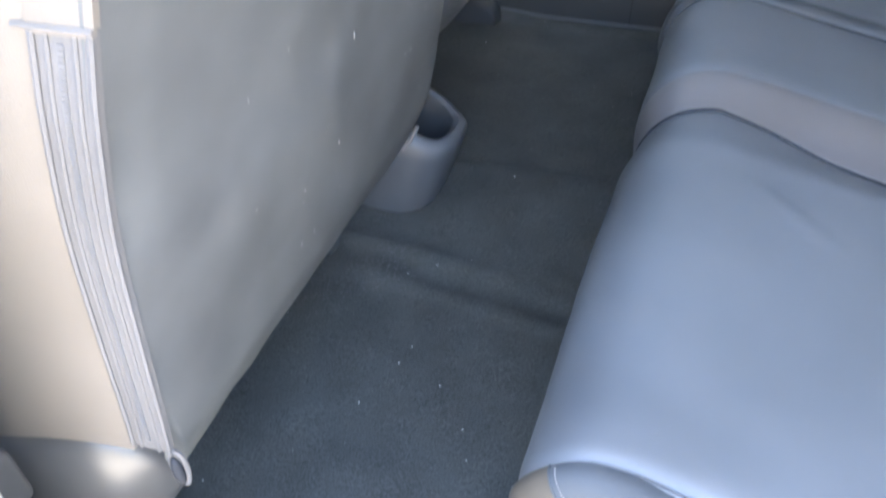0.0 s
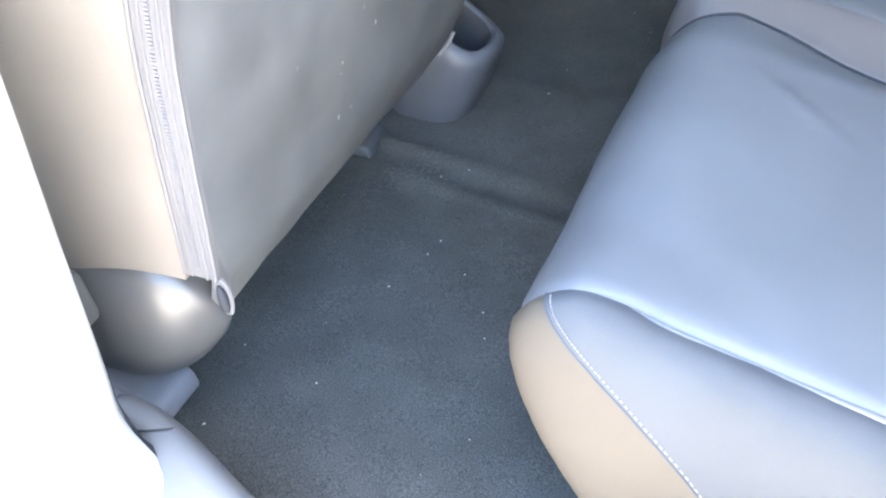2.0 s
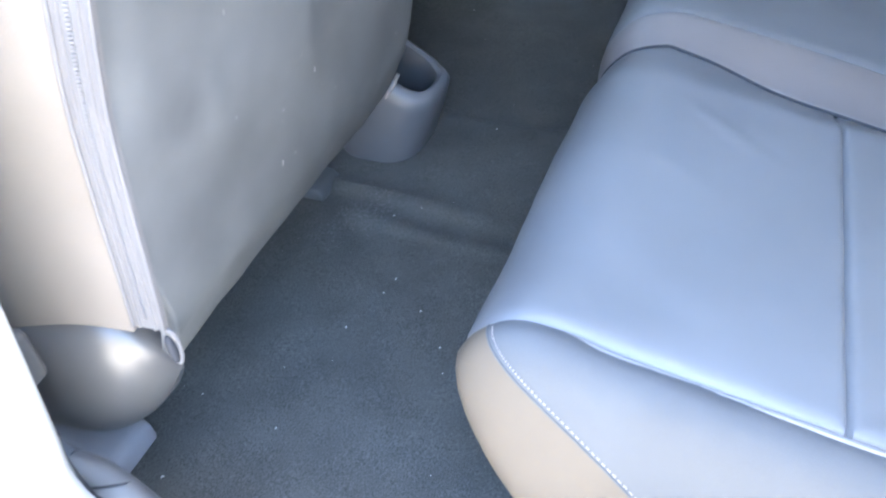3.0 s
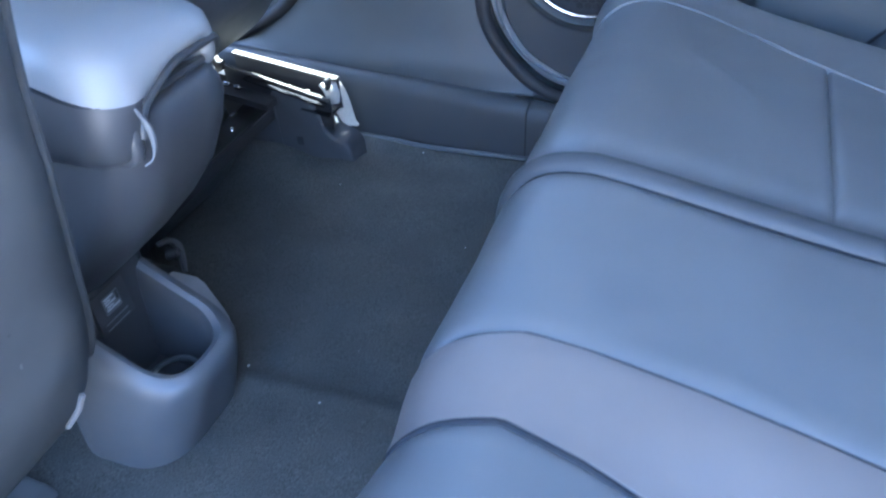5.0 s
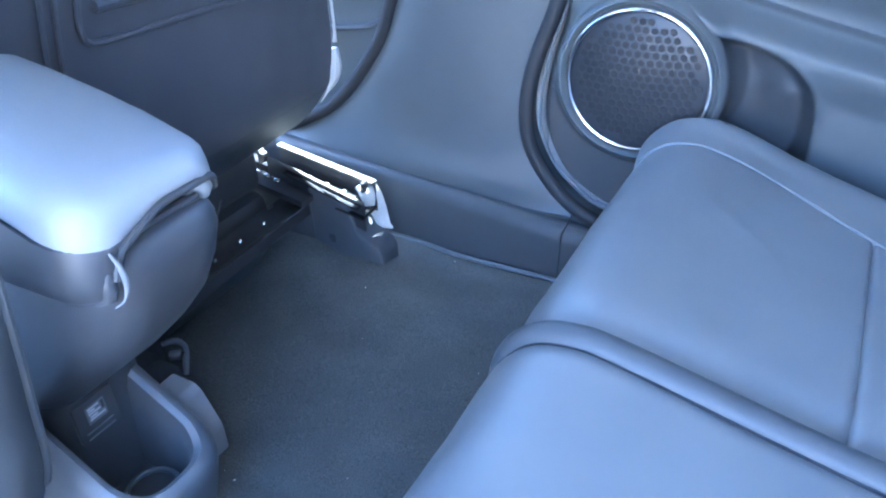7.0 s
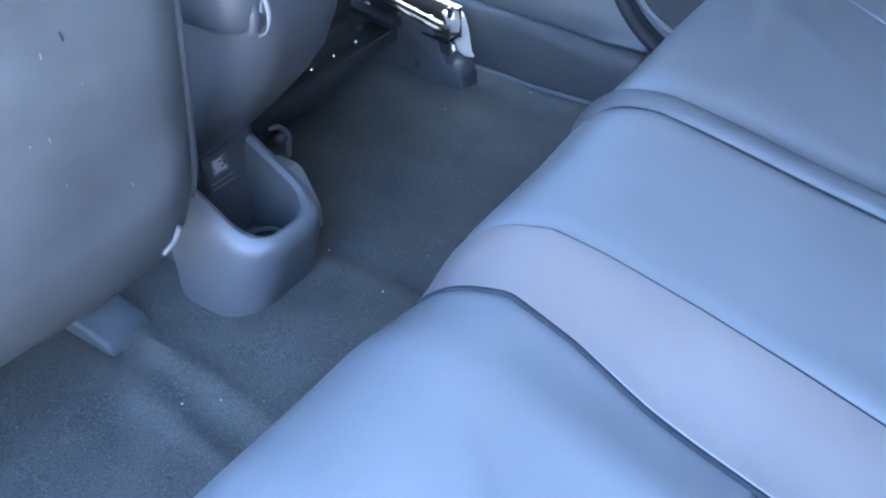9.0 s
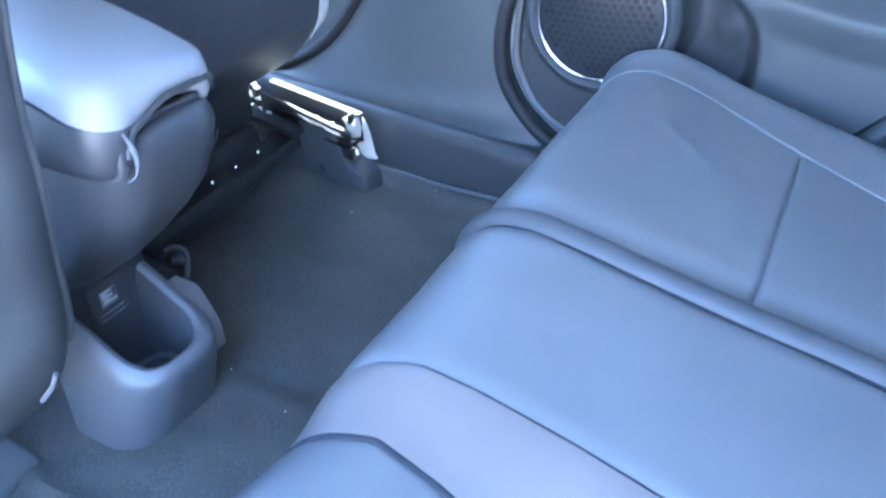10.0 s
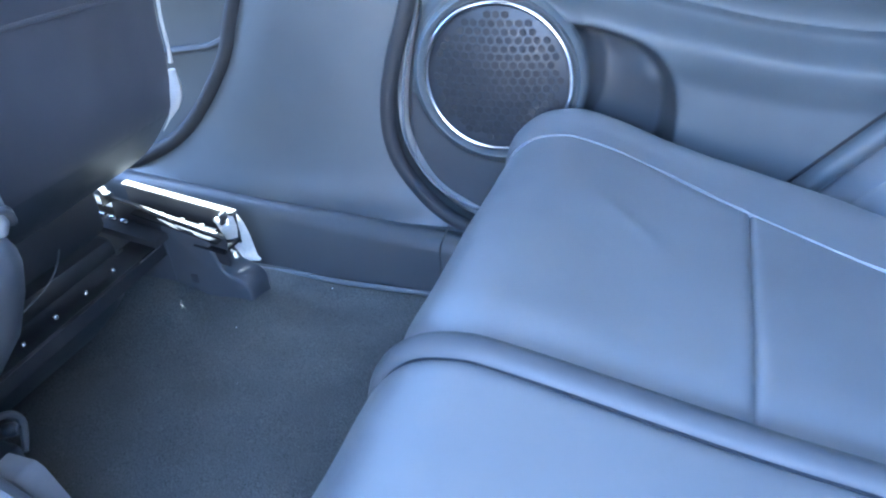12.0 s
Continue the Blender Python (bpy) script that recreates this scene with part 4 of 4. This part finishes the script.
def build_sill(side):
    def sill_y(x):
        return 0.658 if side > 0 else -(0.638 + 0.052 * smoothstep(-0.28, -0.06, x))
    rows = []
    for x in np.linspace(-1.0 if side > 0 else -0.288, 0.62, 80):
        h = min(0.145, max(0.082, 0.107 - 0.1 * (x + 0.2))) if side > 0 else min(0.128, max(0.073, 0.103 - 0.055 * (x + 0.2)))
        y = sill_y(x)
        rows.append([(x, y + side * d, z) for d, z in ((0.0, -0.01), (0.001, 0.03), (0.004, h - 0.025), (0.008, h - 0.01), (0.016, h - 0.002), (0.024, h), (0.034, h - 0.003), (0.05, h - 0.012), (0.1, h - 0.04), (0.1, -0.05))])
    sill = tagged(part("sill_far" if side > 0 else "sill_near", grid(rows), SILL_SHADED if side > 0 else SILL), "grey plastic door sill trim beside the carpet", "sill", kind="structure")
    if side > 0:
        path = smooth_line([(-0.9, 0.652, 0.012), (-0.32, 0.652, 0.012), (-0.2, 0.65, 0.007), (0.2, 0.649, 0.006)], 60)
        tagged(part("trim_far", tube(path, 0.0038, 8), TRIM), "pale binding edge of the carpet along the sill", "trim", kind="structure")
        part("joint", tube([(-0.052, 0.6575, 0.0), (-0.05, 0.661, 0.08), (-0.04, 0.678, 0.108)], 0.0012, 6), RUBBER, sill)


build_sill(1)


def build_sill_joint():
    path = smooth_line([(-0.262, -0.682, 0.103), (-0.243, -0.678, 0.106), (-0.226, -0.669, 0.1055), (-0.222, -0.662, 0.1)], 16)
    tagged(part("trim_joint", tube(path, 0.0012, 6), RUBBER), "dark joint line in the near sill trim", "trim", kind="structure")


build_sill_joint()


def build_sill_end():
    """The pale bar and the dark slot where the near sill trim tucks in under the pillar."""
    bar = smooth_line([(-0.4, -0.634, 0.092), (-0.35, -0.643, 0.094), (-0.296, -0.654, 0.096)], 10)
    tagged(part("trim_bar", grid([[Vector(p) + Vector((0, d, 0.003 * (abs(d) < 0.004)))  for d in (-0.006, -0.002, 0.002, 0.006)] for p in bar], (0, 0, -0.012)), GREY), "pale grey plastic bar at the sill's end", "trim", kind="structure")
    slot = smooth_line([(-0.4, -0.646, 0.09), (-0.34, -0.656, 0.092), (-0.288, -0.669, 0.094)], 10)
    tagged(part("trim_slot", tube(slot, 0.0055, 8), RUBBER), "dark rubber slot at the sill's end", "trim", kind="structure")


build_sill_end()


def interp(points, z):
    p = np.array(sorted((b, a) for a, b in points))
    return float(np.interp(z, p[:, 0], p[:, 1]))


def build_pillar():
    rows = []
    front, rear = smooth_line(SEAL_FRONT, 60), smooth_line(SEAL_REAR, 60)
    for k in range(60):
        (xa, za), (xb, zb) = front[k], rear[k]
        row = []
        for e in np.linspace(0, 1, 36):
            x, z = xa + (xb - xa) * e, za + (zb - za) * e
            d = min(e, 1 - e)
            y = 0.69 + 0.018 * (1 - math.sin(math.pi * e)) ** 2 - 0.012 * math.exp(-(((z - 0.13) / 0.03) ** 2)) * math.sin(math.pi * e) + 0.03 * (z - 0.3) * (z > 0.3)
            row.append((x, y + ripple(x, z, 0, 5, 0.002), z))
        rows.append(row)
    tagged(part("pillar_trim", grid(rows, (0, 0.03, 0)), TRIM), "smooth blue-grey plastic trim of the middle pillar", "pillar", kind="structure")
    for name, line, y in (("seal_rear", SEAL_REAR, 0.7), ("seal_front", SEAL_FRONT, 0.706)):
        tagged(part(name, tube([(x, y + 0.03 * max(0, z - 0.3), z) for x, z in smooth_line(line, 80)], 0.011, 10), RUBBER), "black rubber door seal round the opening", "seal", kind="structure")


build_pillar()

SPK = (0.032, 0.317)


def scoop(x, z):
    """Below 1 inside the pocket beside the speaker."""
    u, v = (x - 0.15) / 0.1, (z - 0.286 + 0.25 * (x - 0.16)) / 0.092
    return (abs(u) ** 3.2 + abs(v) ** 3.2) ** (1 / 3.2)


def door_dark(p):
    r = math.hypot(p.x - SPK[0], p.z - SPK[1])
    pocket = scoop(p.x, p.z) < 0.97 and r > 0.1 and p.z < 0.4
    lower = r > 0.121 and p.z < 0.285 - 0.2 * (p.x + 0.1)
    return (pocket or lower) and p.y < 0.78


LEDGE = smooth_line([(-0.14, 0.442), (0.0, 0.436), (0.073, 0.425), (0.18, 0.398), (0.325, 0.366), (0.425, 0.353), (0.5, 0.353), (0.56, 0.372), (0.75, 0.48)], 120)


def door_depth(x, z):
    """Relief of the far door's inner panel: lower means further out."""
    y = 0.715
    r = math.hypot(x - SPK[0], z - SPK[1])
    y -= 0.020 * (1 - smoothstep(0.108, 0.128, r))
    pod = smoothstep(0.1, 0.125, r)
    ledge = float(np.interp(x, LEDGE[:, 0], LEDGE[:, 1]))
    y -= pod * 0.017 * smoothstep(ledge - 0.075, ledge - 0.022, z)
    y += (0.4 + 0.6 * pod) * 0.034 * smoothstep(ledge - 0.02, ledge + 0.014, z)
    y += 0.012 * smoothstep(ledge + 0.012, ledge + 0.018, z)
    y -= 0.05 * smoothstep(ledge + 0.022, ledge + 0.1, z)
    # scooped pocket behind the speaker
    y += 0.05 * (1 - smoothstep(0.74, 1.02, scoop(x, z))) * smoothstep(0.098, 0.112, r)
    y -= 0.02 * math.exp(-(((x - 0.215) / 0.03) ** 2 + ((z - 0.31) / 0.035) ** 2))
    return y


def build_rear_door():
    door = thing("rear_door", "closed rear door with grey plastic panel and round loudspeaker", "car door")
    edge = smooth_line(DOOR_EDGE, 200)
    zs = np.r_[np.linspace(0.109, 0.2, 40), np.linspace(0.203, 0.47, 120), np.linspace(0.475, 0.74, 40)]
    rows = []
    for z in zs:
        xa = interp(edge, z)
        xb = 0.4 + 0.94 * (z - 0.211)
        rows.append([(x, door_depth(x, z) + (0.02 * (1 - smoothstep(0, 0.012, x - xa))), z) for x in xa + (xb - xa) * np.linspace(0, 1, 170)])
    # faces of the lower panel and the pocket get the darker colour
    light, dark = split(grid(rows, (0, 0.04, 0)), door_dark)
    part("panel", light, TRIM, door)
    part("panel_dark", dark, PLASTIC, door, "darker lower panel and pocket")
    part("edge_bead", tube([(x, 0.712, z) for x, z in edge], 0.0022, 6), GREY, door, "thin pale bead along the door edge")
    for d in (0.0, 0.007):
        path = [(x, door_depth(x, z) - 0.0008, z) for x, z in ((x, 0.447 + d - 0.12 * (x - 0.36)) for x in np.linspace(0.3, 0.56, 24))]
        part("panel_seam", tube(path, 0.0014, 6), PLASTIC, door)
    cx, cz = SPK
    ring = lambda r, y: [(cx + r * math.cos(a), y, cz + r * math.sin(a)) for a in np.linspace(0, 2 * math.pi, 72, endpoint=False)]
    bez = bmesh.new()
    rings = [[bez.verts.new(p) for p in ring(r, y)] for r, y in ((0.112, 0.7), (0.109, 0.688), (0.104, 0.684), (0.099, 0.688), (0.097, 0.7))]
    for a, b in zip(rings, rings[1:]):
        for j in range(72):
            bez.faces.new((a[j], a[(j + 1) % 72], b[(j + 1) % 72], b[j]))
    part("bezel", bez, TRIM, door)
    spk = part("speaker", join(tube(ring(0.0925, 0.686) + ring(0.0925, 0.686)[:1], 0.0036, 10, False)), CHROME, door, "bright metal speaker ring")
    # grille dome with a honeycomb of small dimples
    dome = bmesh.new()
    rr = [[dome.verts.new((cx + r * math.cos(a), 0.684 + 0.016 * (r / 0.091) ** 2 - 0.008, cz + r * math.sin(a))) for a in np.linspace(0, 2 * math.pi, 64, endpoint=False)] for r in np.linspace(0.002, 0.091, 16)]
    for a, b in zip(rr, rr[1:]):
        for j in range(64):
            dome.faces.new((a[j], a[(j + 1) % 64], b[(j + 1) % 64], b[j]))
    dome.faces.new(rr[0])
    part("grille", dome, GRILLE, spk, "grey grille with honeycomb dimples")
    holes = []
    p = 0.0113
    for i in range(-8, 9):
        for j in range(-8, 9):
            x, z = p * (i + 0.5 * (j % 2)), p * 0.866 * j
            r = math.hypot(x, z)
            if r < 0.08:
                hb = bmesh.new()
                y = 0.676 + 0.016 * (r / 0.091) ** 2 - 0.0012
                a = [hb.verts.new((cx + x + 0.0051 * math.cos(t), y, cz + z + 0.0051 * math.sin(t))) for t in np.arange(6) * math.pi / 3 + math.pi / 6]
                b = [hb.verts.new((cx + x + 0.0044 * math.cos(t), y - 0.0006, cz + z + 0.0044 * math.sin(t))) for t in np.arange(6) * math.pi / 3 + math.pi / 6]
                hb.faces.new(b)
                for k in range(6):
                    hb.faces.new((a[k], a[(k + 1) % 6], b[(k + 1) % 6], b[k]))
                holes.append(hb)
    tagged(part("dimples", join(*holes), DIMPLE, spk), kind="stuff")


build_rear_door()


def build_front_door():
    door = thing("front_door", "closed front door with grey lower panel beyond the seat", "car door")
    rows = [[(x, 0.735 - 0.02 * smoothstep(0.35, 0.42, z), z) for x in np.linspace(-1.3, -0.24, 30)] for z in np.linspace(0.1, 0.56, 40)]
    part("panel", grid(rows, (0, 0.008, 0)), TRIM, door)
    part("pocket_edge", tube([(-1.1, 0.72, 0.32), (-0.6, 0.72, 0.31), (-0.4, 0.722, 0.335), (-0.34, 0.725, 0.36)], 0.006, 8), SILL_SHADED, door)


build_front_door()


def build_arch():
    rows = []
    for k in np.linspace(0, 1, 40):
        z = 0.1 + 0.62 * k
        x0 = 0.452 + 0.94 * (z - 0.211)
        rows.append([(x0 + 0.26 * e, 0.73 - 0.045 * smoothstep(0, 0.12, e) - 0.14 * smoothstep(0.2, 1.0, e), z) for e in np.linspace(0, 1, 20)])
    tagged(part("wheel_arch_trim", grid(rows, (0.03, 0.02, 0)), GREY), "pale grey plastic trim beside the rear backrest", "trim", kind="structure")
    tagged(part("seal_back", tube([(0.406 + 0.94 * (z - 0.211), 0.728, z) for z in np.linspace(0.1, 0.7, 30)], 0.005, 8), RUBBER), "black rubber seal behind the rear door", "seal", kind="structure")
    rows = [[(0.41 + 0.94 * (z - 0.211) + 0.046 * e, 0.728 - 0.016 * math.sin(math.pi * e) ** 0.7, z) for e in np.linspace(0, 1, 14)] for z in np.linspace(0.1, 0.7, 30)]
    tagged(part("trim_back", grid(rows, (0.004, 0.02, 0)), TRIM), "dark grey plastic band behind the rear door", "trim", kind="structure")


build_arch()

# ---- near door opening ----
def build_near_jamb():
    build_sill(-1)
    edge = [(-0.128, 0.62), (-0.154, 0.486), (-0.178, 0.375), (-0.21, 0.22), (-0.225, 0.15), (-0.205, 0.09), (-0.14, 0.05), (0.0, 0.035), (0.6, 0.035)]
    line = smooth_line(edge, 80)
    rows = []
    for x, z in line:
        nx, nz = (-1.0, -0.25) if z > 0.12 else (-0.5, -1.0)
        rows.append([(x + nx * d, y, z + nz * d) for d, y in ((0.012, -0.69), (0.002, -0.7), (0.0, -0.71), (0.003, -0.722), (0.03, -0.73), (0.06, -0.735), (0.075, -0.76), (0.2, -0.79))])
    tagged(part("door_jamb", grid(rows), WHITE), "white painted door jamb of the open doorway", "door jamb", kind="structure")
    path = [(x - 0.025 if z > 0.1 else x - 0.01, -0.69, z - (0.012 if z < 0.12 else 0)) for x, z in line if z < 0.2]
    tagged(part("seal_near", tube(path, 0.009, 8), RUBBER), "black rubber door seal along the jamb", "seal", kind="structure")
    rows = [[(x, y, z) for x, y in ((-0.46, -0.66), (-0.36, -0.662), (-0.31, -0.672), (-0.24 + 0.1 * (z - 0.1), -0.69))] for z in np.linspace(0.06, 0.62, 20)]
    tagged(part("pillar_near", grid(rows, (-0.01, -0.015, 0)), TRIM), "dark grey plastic trim inside the middle pillar", "pillar", kind="structure")


build_near_jamb()


def build_open_door():
    """The rear door of the doorway, swung open; out of view, added to shade bench front and floor."""
    door = thing("open_rear_door", "white rear door standing open with grey inner panel", "car door")
    place = pose(-0.36, -0.84, 0, 0, 0, -78)
    part("skin", block((0.0, -0.11, -0.12), (0.95, -0.06, 0.62), 0.02, at=place), WHITE, door)
    part("panel", block((0.03, -0.058, -0.08), (0.92, -0.02, 0.6), 0.02, at=place), TRIM, door)
    part("armrest", block((0.2, -0.018, 0.33), (0.75, 0.04, 0.38), 0.015, at=place), PLASTIC, door)


build_open_door()


def build_belt_guide():
    guide = thing("belt_guide", "pale metal seat belt guide on the rear trim", "belt guide")
    part("loop", tube([(0.55 + 0.009 * math.cos(a), 0.659, 0.22 + 0.017 * math.sin(a)) for a in np.linspace(0, 2 * math.pi, 24)], 0.0035, 8, False), PALE, guide)
    part("plate", block((0.542, 0.662, 0.2), (0.561, 0.672, 0.24), 0.002), GREY, guide)


build_belt_guide()


def build_specks():
    rng = random.Random(4)
    places = [(-0.205, -0.138), (-0.272, -0.601), (-0.128, 0.106), (-0.239, 0.138), (-0.217, 0.64), (-0.18, -0.35), (-0.1, -0.3), (-0.25, 0.42)]
    places += [(rng.uniform(-0.4, 0.05), rng.uniform(-0.62, 0.6)) for _ in range(26)]
    bms = []
    for i, (x, y) in enumerate(places):
        r = rng.uniform(0.0009, 0.0016) if i < 6 else rng.uniform(0.0004, 0.0011)
        z = floor_height(x, y)
        a = rng.uniform(0, 3.1)
        d = Vector((math.cos(a), math.sin(a), 0.2)) * r
        bms.append(tube([Vector((x, y, z + r * 0.6)) - d, Vector((x, y, z + r * 0.9)), Vector((x, y, z + r * 0.6)) + d], [r * 0.5, r * 0.7, r * 0.3], 5))
    tagged(part("lint", join(*bms), LINT), "tiny white lint specks scattered on the carpet", "lint", kind="stuff")


build_specks()


def build_dust():
    """A pale smear of dust fibres on the carpet beside the seat rail."""
    rng = random.Random(11)
    bms = []
    for cx, cy, sx, sy, n in ((-0.25, -0.15, 0.022, 0.018, 230), (-0.283, -0.2, 0.018, 0.02, 150), (-0.228, -0.118, 0.014, 0.01, 90)):
        for _ in range(n):
            x, y = rng.gauss(cx, sx), rng.gauss(cy, sy)
            z = floor_height(x, y) + 0.0006
            a, half = rng.uniform(0, 3.1), rng.uniform(0.0008, 0.0022)
            d = Vector((math.cos(a), math.sin(a), 0)) * half
            bms.append(tube([Vector((x, y, z)) - d, Vector((x, y, z)) + d], 0.0003, 3))
    tagged(part("dust", join(*bms), DUST), "pale dust fibres in a smear on the carpet", "dust", kind="stuff")


build_dust()
